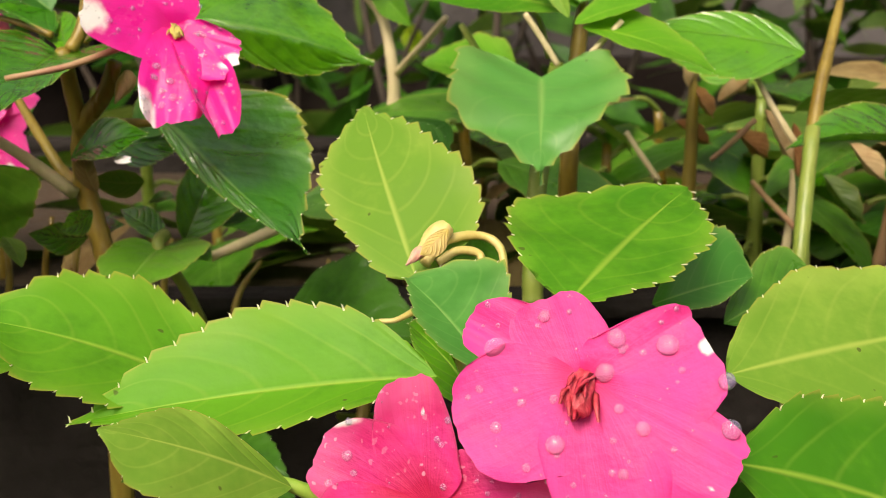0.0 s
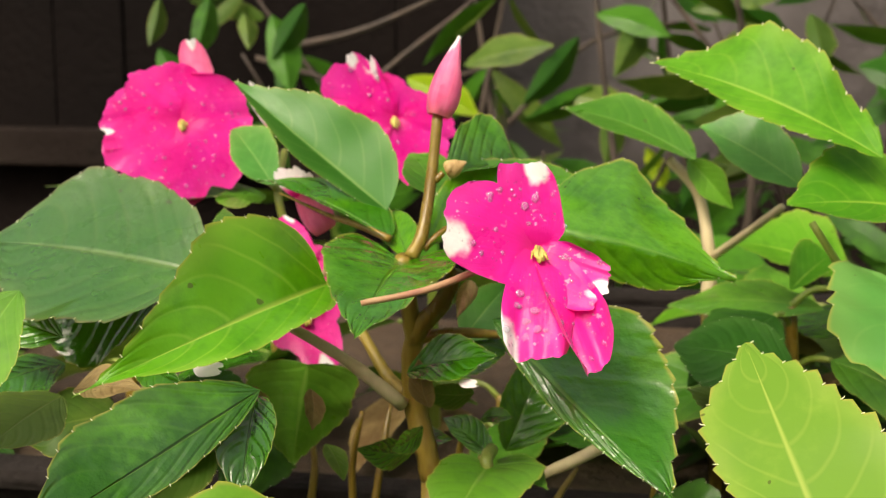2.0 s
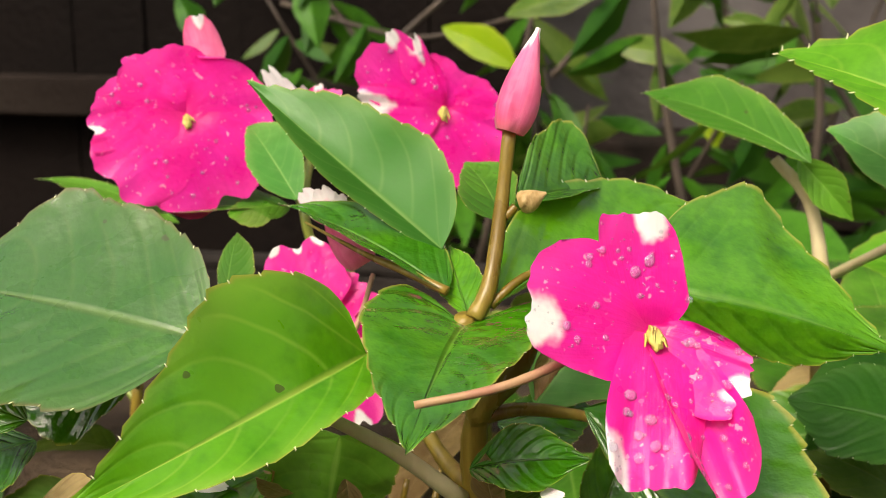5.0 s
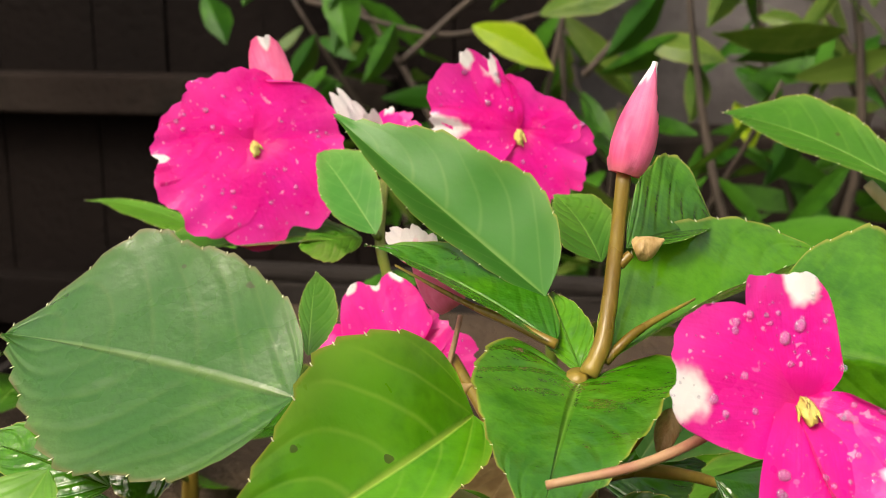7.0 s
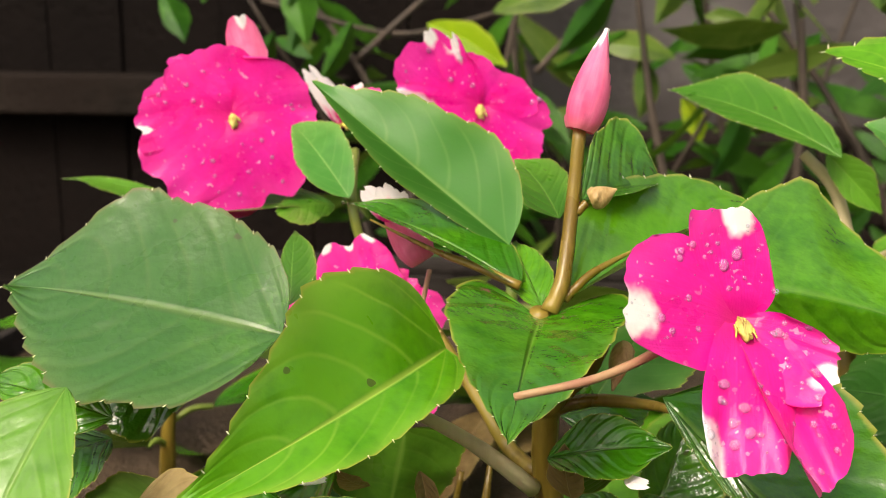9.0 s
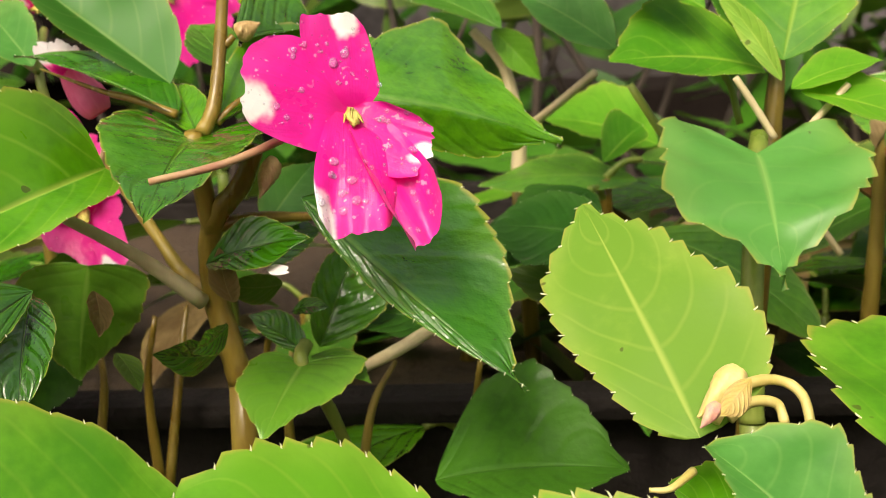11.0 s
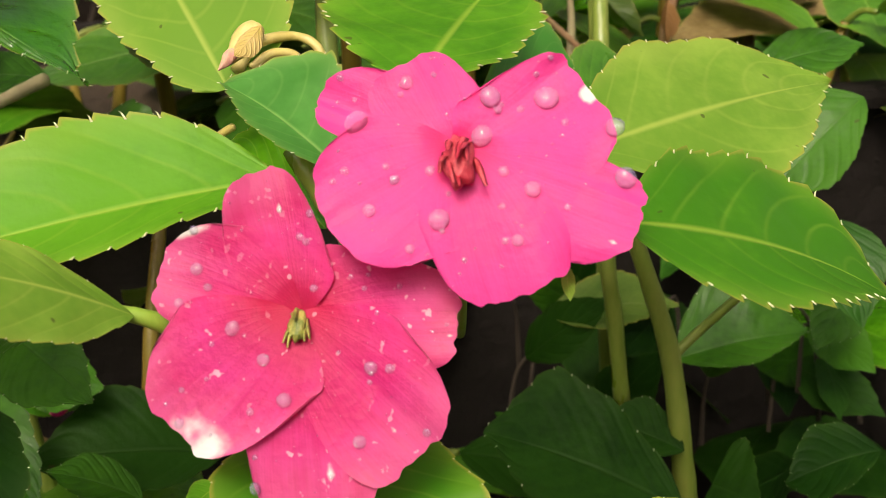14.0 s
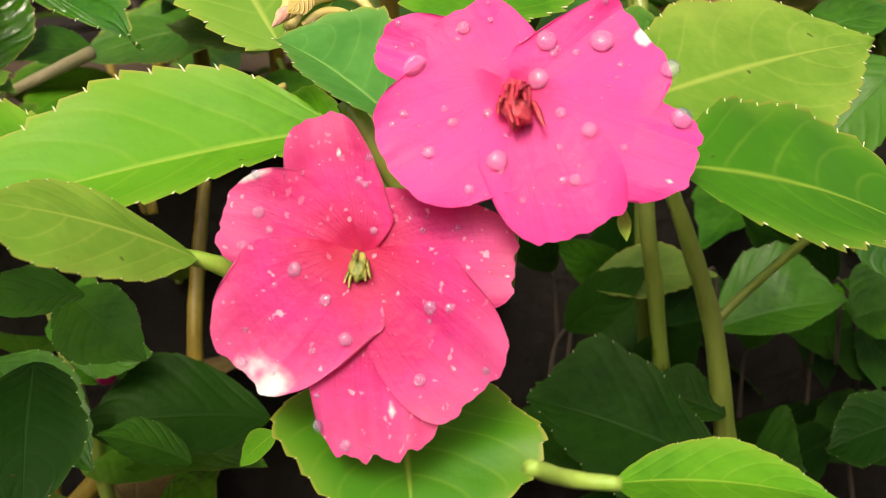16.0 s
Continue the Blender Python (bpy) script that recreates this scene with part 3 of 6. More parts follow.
def trough(name, lo, hi, rim, label):
    """A black plastic planter box: four walls, a floor, a rolled rim, and soil inside."""
    ob = thing(name, (lo[0], lo[1], 0), label, "planter", "planters")
    shift = lambda p: (p[0] - lo[0], p[1] - lo[1], p[2])
    w = 0.006
    for a, b in (((lo[0], lo[1], lo[2]), (hi[0], lo[1] + w, hi[2])), ((lo[0], hi[1] - w, lo[2]), (hi[0], hi[1], hi[2])),
                 ((lo[0], lo[1] + w, lo[2]), (lo[0] + w, hi[1] - w, hi[2])), ((hi[0] - w, lo[1] + w, lo[2]), (hi[0], hi[1] - w, hi[2]))):
        box("side_wall", shift(a), shift(b), PLASTIC, ob, 0.0015)
    box("base", shift((lo[0] + w, lo[1] + w, lo[2])), shift((hi[0] - w, hi[1] - w, lo[2] + w)), PLASTIC, ob, 0.0)
    for a, b in (((lo[0] - rim, lo[1] - rim, hi[2]), (hi[0] + rim, lo[1] + w, hi[2] + 0.008)), ((lo[0] - rim, hi[1] - w, hi[2]), (hi[0] + rim, hi[1] + rim, hi[2] + 0.008))):
        box("rim", shift(a), shift(b), PLASTIC, ob, 0.0035)
    box("potting_soil", shift((lo[0] + w, lo[1] + w, hi[2] - 0.07)), shift((hi[0] - w, hi[1] - w, hi[2] - 0.012)), SOIL, ob, 0.0, "dark damp potting soil")
    return ob


# its right-hand length is added: a black backdrop for shade behind the stems
trough("planter_box", (-0.36, 0.375, 0.0), (0.50, 0.70, 0.335), 0.010, "tall black plastic planter box with a rolled rim")
trough("planter_box", (-0.42, 0.06, 0.0), (0.40, 0.365, 0.125), 0.008, "long low black plastic planter box")


def garden_fence():
    """Dark upright boards with one weathered rail, before the wall."""
    ob = thing("garden_fence", (-1.9, 1.42, 0), "dark stained board fence with a weathered rail", "fence")
    rng = np.random.RandomState(8)
    x = 0.0
    while x < 1.58:
        w = rng.uniform(0.09, 0.13)
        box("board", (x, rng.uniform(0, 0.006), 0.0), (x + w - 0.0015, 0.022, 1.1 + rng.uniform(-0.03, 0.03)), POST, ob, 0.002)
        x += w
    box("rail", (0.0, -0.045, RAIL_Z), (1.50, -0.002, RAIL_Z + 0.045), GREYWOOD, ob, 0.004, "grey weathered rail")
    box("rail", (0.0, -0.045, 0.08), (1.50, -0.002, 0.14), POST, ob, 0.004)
    return ob


RAIL_Z = 0.340
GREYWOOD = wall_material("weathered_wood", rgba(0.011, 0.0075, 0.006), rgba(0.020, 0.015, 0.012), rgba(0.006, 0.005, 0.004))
garden_fence()


def timber_edging():
    """Two courses of dark old sleepers along the foot of the wall."""
    ob = thing("timber_edging", (-0.34, 1.50, 0), "dark brown old timber edging before the wall", "edging")
    rng = np.random.RandomState(3)
    for z in (0.0, 0.105, 0.21):
        x = 0.0
        while x < 2.4:
            w = rng.uniform(0.5, 0.8)
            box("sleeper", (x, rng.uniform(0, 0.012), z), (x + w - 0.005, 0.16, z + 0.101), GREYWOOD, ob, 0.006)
            x += w
    return ob


timber_edging()
# never in view: added behind the camera to cut low skylight
sky_block = box("skylight_block", (-2.4, -1.5, -0.02), (2.4, -1.3, 0.95), WALL, bevel=0.01)
tagged(sky_block, "plain unseen wall added to block low skylight", "wall", kind="structure")

# ---- the plants, leaf by leaf ----
TWIG = stem_material("twig", rgba(0.03, 0.022, 0.016), rgba(0.08, 0.06, 0.045), 0.7)
front = thing("impatiens_plant", (0.0300, 0.2000, 0.1200), "impatiens with two large pink blooms and light green leaves", "plant", "potted impatiens")
left = thing("impatiens_plant", (-0.1000, 0.3100, 0.1200), "impatiens with hot pink white-edged blooms and dark glossy leaves", "plant", "potted impatiens")
heart = thing("impatiens_plant", (0.0300, 0.3000, 0.1200), "young impatiens with a notched heart-shaped leaf, not in bloom", "plant", "potted impatiens")
back = thing("impatiens_plant", (0.0200, 0.3600, 0.1200), "light green impatiens shoot with spreading pointed leaves", "plant", "potted impatiens")
far = thing("impatiens_plant", (0.0000, 0.4500, 0.1200), "thin impatiens shoot behind the others", "plant", "potted impatiens")
low = thing("impatiens_plant", (-0.0500, 0.3300, 0.1000), "small dark green impatiens low in the planter", "plant", "potted impatiens")
right = thing("impatiens_plant", (0.1300, 0.3300, 0.1200), "tall green impatiens with broad leaves beside the planter", "plant", "potted impatiens")
side = thing("impatiens_plant", (-0.2200, 0.3400, 0.1200), "dark wet impatiens leaves low beside the stems", "plant", "potted impatiens")
leaf(front, (-0.0010, 0.1983, 0.3772), (-0.0679, 0.1995, 0.3675), (-0.0327, 0.1854, 0.3694), (-0.0317, 0.2116, 0.3845), GREEN_LIGHT, sag=0.03, full=1.25, teeth=13, spike=1.45, tooth=0.11)
leaf(front, (-0.0407, 0.2205, 0.3632), (-0.0915, 0.2152, 0.3830), (-0.0670, 0.1983, 0.3692), (-0.0646, 0.2354, 0.3816), GREEN_LIGHT, teeth=12, spike=1.45, tooth=0.11)
leaf(front, (-0.0250, 0.1811, 0.3640), (-0.0526, 0.1687, 0.3796), (-0.0456, 0.1634, 0.3686), (-0.0439, 0.1827, 0.3754), GREEN_PALE, sag=0.05, full=1.1)
stem(front, [(-0.0289, 0.1818, 0.3653), (-0.0262, 0.1829, 0.3639), (-0.0195, 0.1848, 0.3595), (-0.0127, 0.1971, 0.3462), (-0.0068, 0.2077, 0.3337)], [0.0004, 0.0013, 0.0017, 0.0017], STEM_LIME, name='petiole')
leaf(front, (-0.0055, 0.2328, 0.3856), (-0.0188, 0.2781, 0.4151), (-0.0255, 0.2601, 0.3949), (0.0081, 0.2491, 0.3988), GREEN_PALE, teeth=12, heart=0.05, spike=1.45, tooth=0.11)
leaf(front, (0.0224, 0.2032, 0.3894), (0.0538, 0.2559, 0.3999), (0.0156, 0.2434, 0.3951), (0.0507, 0.2245, 0.3904), GREEN_LIGHT, full=1.0, teeth=12, sag=0.02, spike=1.45, tooth=0.11)
leaf(front, (0.0095, 0.1982, 0.3764), (-0.0073, 0.2223, 0.3888), (-0.0029, 0.2051, 0.3814), (0.0105, 0.2201, 0.3897), GREEN_BLUE, teeth=9, spike=1.45, tooth=0.11)
leaf(front, (0.0524, 0.2072, 0.3743), (0.1191, 0.2376, 0.3752), (0.0818, 0.2412, 0.3844), (0.0840, 0.2064, 0.3629), GREEN_PALE, teeth=13, sag=0.03)
leaf(front, (0.0452, 0.1734, 0.3721), (0.0976, 0.1802, 0.3502), (0.0782, 0.1976, 0.3697), (0.0559, 0.1589, 0.3614), GREEN_LIGHT, teeth=13, spike=1.45, tooth=0.11, cup=0.05)
leaf(front, (0.0033, 0.1840, 0.3402), (-0.0003, 0.1575, 0.3237), (0.0220, 0.1680, 0.3310), (-0.0169, 0.1739, 0.3358), GREEN_LIGHT, shoulder=0.45)
leaf(front, (0.0295, 0.1575, 0.3299), (0.0601, 0.1455, 0.3273), (0.0472, 0.1583, 0.3313), (0.0349, 0.1381, 0.3308), GREEN_LIGHT, drip=0.2)
leaf(front, (0.0454, 0.2473, 0.3758), (0.0697, 0.2575, 0.3794), (0.0626, 0.2638, 0.3890), (0.0565, 0.2485, 0.3738), GREEN_BLUE)
leaf(front, (0.0086, 0.2202, 0.3612), (-0.0075, 0.2458, 0.3719), (-0.0018, 0.2223, 0.3643), (0.0017, 0.2461, 0.3731), GREEN_LIME)
leaf(front, (0.0635, 0.2561, 0.3686), (0.0901, 0.2725, 0.3740), (0.0793, 0.2764, 0.3794), (0.0751, 0.2533, 0.3682), GREEN_MID)
flower(front, (0.0219, 0.1748, 0.3847), (-0.2230, -0.8516, 0.4744), [
    ((0.0040, 0.1836, 0.3921), ((0.0045, 0.1810, 0.3876), (0.0141, 0.1826, 0.3951)), {'notch': 0.0, 'blunt': 3.4, 'frill': 0.008, 'root': 0.35}),
    ((0.0174, 0.1825, 0.3965), ((0.0103, 0.1825, 0.3932), (0.0265, 0.1773, 0.3913)), {'notch': 0.0, 'blunt': 3.6, 'frill': 0.008, 'root': 0.3}),
    ((0.0389, 0.1761, 0.3950), ((0.0260, 0.1778, 0.3921), (0.0434, 0.1689, 0.3843)), {'notch': 0.0, 'blunt': 3.8, 'frill': 0.01, 'white': ((0.36, 0.98, 0.09),)}),
    ((0.0448, 0.1637, 0.3755), ((0.0413, 0.1685, 0.3826), (0.0354, 0.1629, 0.3696)), {'notch': 0.0, 'blunt': 3.0, 'frill': 0.012, 'white': ((0.5, 0.9, 0.06, 0.6),)}),
    ((0.0028, 0.1750, 0.3761), ((0.0058, 0.1800, 0.3865), (0.0158, 0.1689, 0.3712)), {'notch': 0.0, 'blunt': 3.2, 'frill': 0.008}),
    ((0.0248, 0.1634, 0.3656), ((0.0345, 0.1628, 0.3692), (0.0161, 0.1690, 0.3716)), {'notch': 0.02, 'curl': -0.05, 'blunt': 3.2, 'frill': 0.012}),
], PINK_SOFT, 24, seed=12, heart_material=ANTHER_RED, core=1.5, drop_size=0.0006, beads=(
    ((0.0275, 0.1770, 0.3913), 0.00160), ((0.0349, 0.1750, 0.3911), 0.00181), ((0.0433, 0.1702, 0.3865), 0.00138), ((0.0434, 0.1667, 0.3803), 0.00151), ((0.0306, 0.1695, 0.3794), 0.00116), ((0.0276, 0.1714, 0.3813), 0.00083), ((0.0180, 0.1709, 0.3758), 0.00151), ((0.0085, 0.1740, 0.3771), 0.00096), ((0.0084, 0.1808, 0.3891), 0.00174), ((0.0257, 0.1748, 0.3865), 0.00152), ((0.0276, 0.1666, 0.3726), 0.00089), ((0.0131, 0.1703, 0.3725), 0.00075), ((0.0126, 0.1751, 0.3808), 0.00069), ((0.0364, 0.1726, 0.3875), 0.00062), ((0.0175, 0.1744, 0.3819), 0.00083), ((0.0165, 0.1811, 0.3935), 0.00098), ((0.0059, 0.1776, 0.3822), 0.00062), ((0.0313, 0.1749, 0.3893), 0.00062)), label='soft pink bloom covered in rain drops')
flower(front, (-0.0025, 0.1747, 0.3631), (-0.2003, -0.8894, 0.4108), [
    ((0.0195, 0.1692, 0.3619), ((0.0064, 0.1766, 0.3715), (0.0147, 0.1671, 0.3551)), {'cup': 0.0, 'notch': 0.0, 'blunt': 3.0, 'white': ((0.3, 0.95, 0.05, 0.6),)}),
    ((-0.0043, 0.1841, 0.3826), ((-0.0112, 0.1829, 0.3766), (0.0025, 0.1775, 0.3716)), {'notch': 0.0, 'blunt': 2.6, 'frill': 0.008, 'cup': 0.03, 'white': ((0.1, 0.72, 0.06, 0.75), (-0.8, 0.95, 0.05, 0.6))}),
    ((-0.0210, 0.1816, 0.3691), ((-0.0115, 0.1825, 0.3756), (-0.0195, 0.1784, 0.3629)), {'notch': 0.0, 'blunt': 3.0, 'frill': 0.01, 'white': ((0.75, 0.98, 0.15, 0.8), (-0.1, 0.42, 0.07, 0.75))}),
    ((-0.0037, 0.1628, 0.3367), ((-0.0114, 0.1678, 0.3438), (0.0063, 0.1634, 0.3430)), {'notch': 0.04, 'blunt': 3.4, 'frill': 0.02, 'white': ((-0.25, 0.75, 0.08, 0.7), (-0.35, 0.95, 0.06, 0.6))}),
    ((0.0132, 0.1632, 0.3460), ((0.0135, 0.1690, 0.3585), (0.0054, 0.1622, 0.3399)), {'notch': 0.0, 'blunt': 3.2, 'frill': 0.01, 'white': ((0.2, 0.8, 0.05, 0.6), (-0.4, 0.5, 0.05, 0.65))}),
    ((-0.0204, 0.1719, 0.3483), ((-0.0210, 0.1782, 0.3616), (-0.0042, 0.1696, 0.3512)), {'notch': 0.02, 'blunt': 3.0, 'frill': 0.012, 'white': ((-0.40, 0.98, 0.30, 0.72), (0.0, 0.93, 0.32, 0.57))}),
], PINK_ROSE, 28, seed=23, heart_material=ANTHER_GREEN, core=0.85, drop_size=0.0006, beads=(
    ((-0.0113, 0.1761, 0.3619), 0.00098), ((-0.0155, 0.1808, 0.3700), 0.00091), ((-0.0081, 0.1734, 0.3576), 0.00090), ((-0.0057, 0.1705, 0.3524), 0.00104), ((-0.0182, 0.1794, 0.3656), 0.00077), ((0.0067, 0.1694, 0.3562), 0.00097), ((0.0090, 0.1687, 0.3557), 0.00070), ((-0.0079, 0.1648, 0.3391), 0.00089), ((-0.0112, 0.1667, 0.3416), 0.00096), ((-0.0000, 0.1758, 0.3666), 0.00063), ((0.0001, 0.1787, 0.3730), 0.00056), ((0.0034, 0.1660, 0.3472), 0.00096), ((-0.0201, 0.1728, 0.3505), 0.00070), ((-0.0106, 0.1710, 0.3511), 0.00055)), label='rose pink bloom with white-flecked wet petals')
bud(front, (0.0010, 0.2351, 0.3960), (-0.0064, 0.2307, 0.3899), 0.0026, POD_YELLOW, white=False, name='seed_pod')
bud(front, (-0.0040, 0.2284, 0.3929), (-0.0073, 0.2252, 0.3904), 0.0013, POD_BLUSH, white=False, name='spent_bud')
leaf(front, (0.0011, 0.2285, 0.3971), (-0.0045, 0.2241, 0.3928), (-0.0028, 0.2271, 0.3965), (-0.0005, 0.2245, 0.3935), STRAW_HUSK, teeth=5, spines=False, cup=0.5, name='husk')
stem(front, [(0.0127, 0.2325, 0.3854), (0.0117, 0.2360, 0.3913), (0.0074, 0.2376, 0.3935), (0.0002, 0.2345, 0.3930), (-0.0038, 0.2315, 0.3890)], [0.0008, 0.0009, 0.0013], POD_YELLOW, name='pod_stalk')
stem(front, [(0.0082, 0.2331, 0.3877), (0.0072, 0.2348, 0.3904), (0.0029, 0.2340, 0.3911), (-0.0010, 0.2325, 0.3890)], [0.0008, 0.0009, 0.001], POD_YELLOW, name='pod_stalk')
stem(front, [(0.0026, 0.2111, 0.3789), (0.0071, 0.2073, 0.3705), (0.0139, 0.2065, 0.3567), (0.0185, 0.2048, 0.3386), (0.0214, 0.2052, 0.3095)], [0.0018, 0.0024, 0.0028], STEM_GREEN)
leaf(left, (-0.0661, 0.3085, 0.4334), (-0.0184, 0.3159, 0.4208), (-0.0481, 0.3449, 0.4409), (-0.0424, 0.3148, 0.4161), GREEN_DARK, teeth=12, full=1.1, drip=0.25, shoulder=0.5)
leaf(left, (-0.0742, 0.2965, 0.4137), (-0.0306, 0.2604, 0.3845), (-0.0409, 0.3131, 0.4067), (-0.0569, 0.2790, 0.3964), GREEN_DARK, teeth=12, sag=-0.02, drip=0.3, cup=0.25)
leaf(left, (-0.0976, 0.3075, 0.4244), (-0.0994, 0.2650, 0.4156), (-0.0823, 0.2957, 0.4227), (-0.1133, 0.2941, 0.4247), GREEN_DARK, heart=0.34, teeth=9, shoulder=0.5)
leaf(left, (-0.1149, 0.3010, 0.4196), (-0.1541, 0.2474, 0.4052), (-0.1267, 0.2691, 0.4081), (-0.1373, 0.2870, 0.4336), GREEN_LIME, full=1.3, teeth=12, heart=0.04, wave=0.05, sag=0.09, shoulder=0.42, drip=0.25, bow=-0.02)
leaf(left, (-0.1455, 0.2951, 0.4227), (-0.2103, 0.3110, 0.4258), (-0.1699, 0.2776, 0.4090), (-0.1790, 0.3290, 0.4401), GREEN_RIBBED, teeth=12, sag=0.03, shoulder=0.5)
leaf(left, (-0.1058, 0.3268, 0.4345), (-0.1501, 0.3369, 0.4671), (-0.1316, 0.3360, 0.4466), (-0.1099, 0.3364, 0.4563), GREEN_BLUE, teeth=12, sag=0.02, shoulder=0.55, drip=0.1)
leaf(left, (-0.1023, 0.3148, 0.4289), (-0.1443, 0.3383, 0.4405), (-0.1198, 0.3167, 0.4343), (-0.1138, 0.3372, 0.4360), GREEN_DARK, teeth=10, sag=0.04)
leaf(left, (-0.0936, 0.3119, 0.4267), (-0.0472, 0.3601, 0.4359), (-0.0783, 0.3480, 0.4426), (-0.0752, 0.3155, 0.4355), GREEN_DARK, teeth=11, sag=0.05, shoulder=0.5)
leaf(left, (-0.0911, 0.3296, 0.4439), (-0.0745, 0.3507, 0.4440), (-0.0858, 0.3562, 0.4566), (-0.0826, 0.3313, 0.4439), GREEN_DARK, teeth=9)
leaf(left, (-0.0976, 0.3118, 0.4251), (-0.1053, 0.3320, 0.4342), (-0.1068, 0.3252, 0.4282), (-0.0953, 0.3196, 0.4298), GREEN_DARK, teeth=8)
leaf(left, (-0.2126, 0.4416, 0.4134), (-0.2712, 0.4581, 0.4232), (-0.2362, 0.4374, 0.4160), (-0.2505, 0.4565, 0.4205), GREEN_MID)
leaf(left, (-0.1601, 0.3932, 0.4295), (-0.2302, 0.3863, 0.4160), (-0.1896, 0.3754, 0.4236), (-0.2042, 0.4042, 0.4253), GREEN_MID)
leaf(left, (-0.1503, 0.3704, 0.4355), (-0.1722, 0.3958, 0.4511), (-0.1615, 0.3739, 0.4377), (-0.1554, 0.3880, 0.4478), GREEN_BLUE)
leaf(left, (-0.1601, 0.3932, 0.4295), (-0.1722, 0.3802, 0.4290), (-0.1610, 0.3713, 0.4260), (-0.1715, 0.4014, 0.4296), GREEN_MID)
leaf(left, (-0.0972, 0.3549, 0.4349), (-0.1098, 0.3757, 0.4452), (-0.1066, 0.3537, 0.4378), (-0.0996, 0.3771, 0.4421), GREEN_MID)
leaf(left, (-0.1540, 0.3292, 0.4189), (-0.1590, 0.3519, 0.4308), (-0.1591, 0.3398, 0.4240), (-0.1509, 0.3414, 0.4240), GREEN_MID)
leaf(left, (-0.1284, 0.3289, 0.3919), (-0.1352, 0.3366, 0.3608), (-0.1165, 0.3403, 0.3853), (-0.1494, 0.3387, 0.3842), GREEN_MID, heart=0.06)
stem(left, [(-0.0908, 0.3116, 0.3683), (-0.0937, 0.3132, 0.3782), (-0.0965, 0.3150, 0.3893), (-0.0960, 0.3140, 0.4042), (-0.0887, 0.3112, 0.4138), (-0.0849, 0.3097, 0.4225)], [0.0031, 0.0029, 0.0026, 0.002], STEM_BROWN)
stem(left, [(-0.0959, 0.3138, 0.4030), (-0.0976, 0.3121, 0.4162), (-0.0980, 0.3088, 0.4257)], [0.0024, 0.002], STEM_BROWN)
stem(left, [(-0.0961, 0.3090, 0.4254), (-0.0938, 0.3128, 0.4311), (-0.0927, 0.3180, 0.4433), (-0.0916, 0.3221, 0.4600)], [0.0018, 0.0015, 0.0013], STEM_BROWN)
stem(left, [(-0.0987, 0.2685, 0.4223), (-0.0855, 0.2728, 0.4248), (-0.0749, 0.2793, 0.4285), (-0.0664, 0.2928, 0.4314)], [0.0007, 0.0008, 0.0009], STEM_RED, name='flower_stalk')
stem(left, [(-0.1226, 0.2896, 0.4126), (-0.1104, 0.3020, 0.4006), (-0.0987, 0.3120, 0.3873)], [0.0011, 0.0015, 0.0019], STEM_PALE, name='petiole')
stem(left, [(-0.0966, 0.3138, 0.4036), (-0.0881, 0.3159, 0.4054), (-0.0779, 0.3139, 0.4060), (-0.0711, 0.3072, 0.4073)], [0.0018, 0.0013, 0.0008], STEM_BROWN, name='petiole')
stem(left, [(-0.0983, 0.3165, 0.3886), (-0.1049, 0.3230, 0.3913), (-0.1115, 0.3285, 0.3987), (-0.1280, 0.3492, 0.4137)], [0.002, 0.0016, 0.0012], STEM_BROWN)
stem(left, [(-0.1447, 0.3771, 0.4142), (-0.1490, 0.3780, 0.4221), (-0.1519, 0.3799, 0.4327), (-0.1551, 0.3975, 0.4434)], [0.0014, 0.0012], STEM_GREEN)
stem(left, [(-0.1509, 0.3751, 0.4338), (-0.1590, 0.3900, 0.4350), (-0.1700, 0.4010, 0.4400)], [0.001, 0.0008], STEM_GREEN, name='petiole')
stem(left, [(-0.1306, 0.3418, 0.4077), (-0.1281, 0.3458, 0.4140), (-0.1273, 0.3541, 0.4217)], [0.0007, 0.0006], STEM_RED, name='flower_stalk')
stem(left, [(-0.1023, 0.3148, 0.4289), (-0.1115, 0.3178, 0.4318), (-0.1210, 0.3236, 0.4335), (-0.1365, 0.3329, 0.4377)], [0.001, 0.0008, 0.0002], STEM_BROWN, name='midrib')
stem(left, [(-0.0934, 0.3120, 0.4272), (-0.0878, 0.3164, 0.4320), (-0.0781, 0.3275, 0.4353)], [0.001, 0.0008, 0.0002], STEM_BROWN, name='midrib')
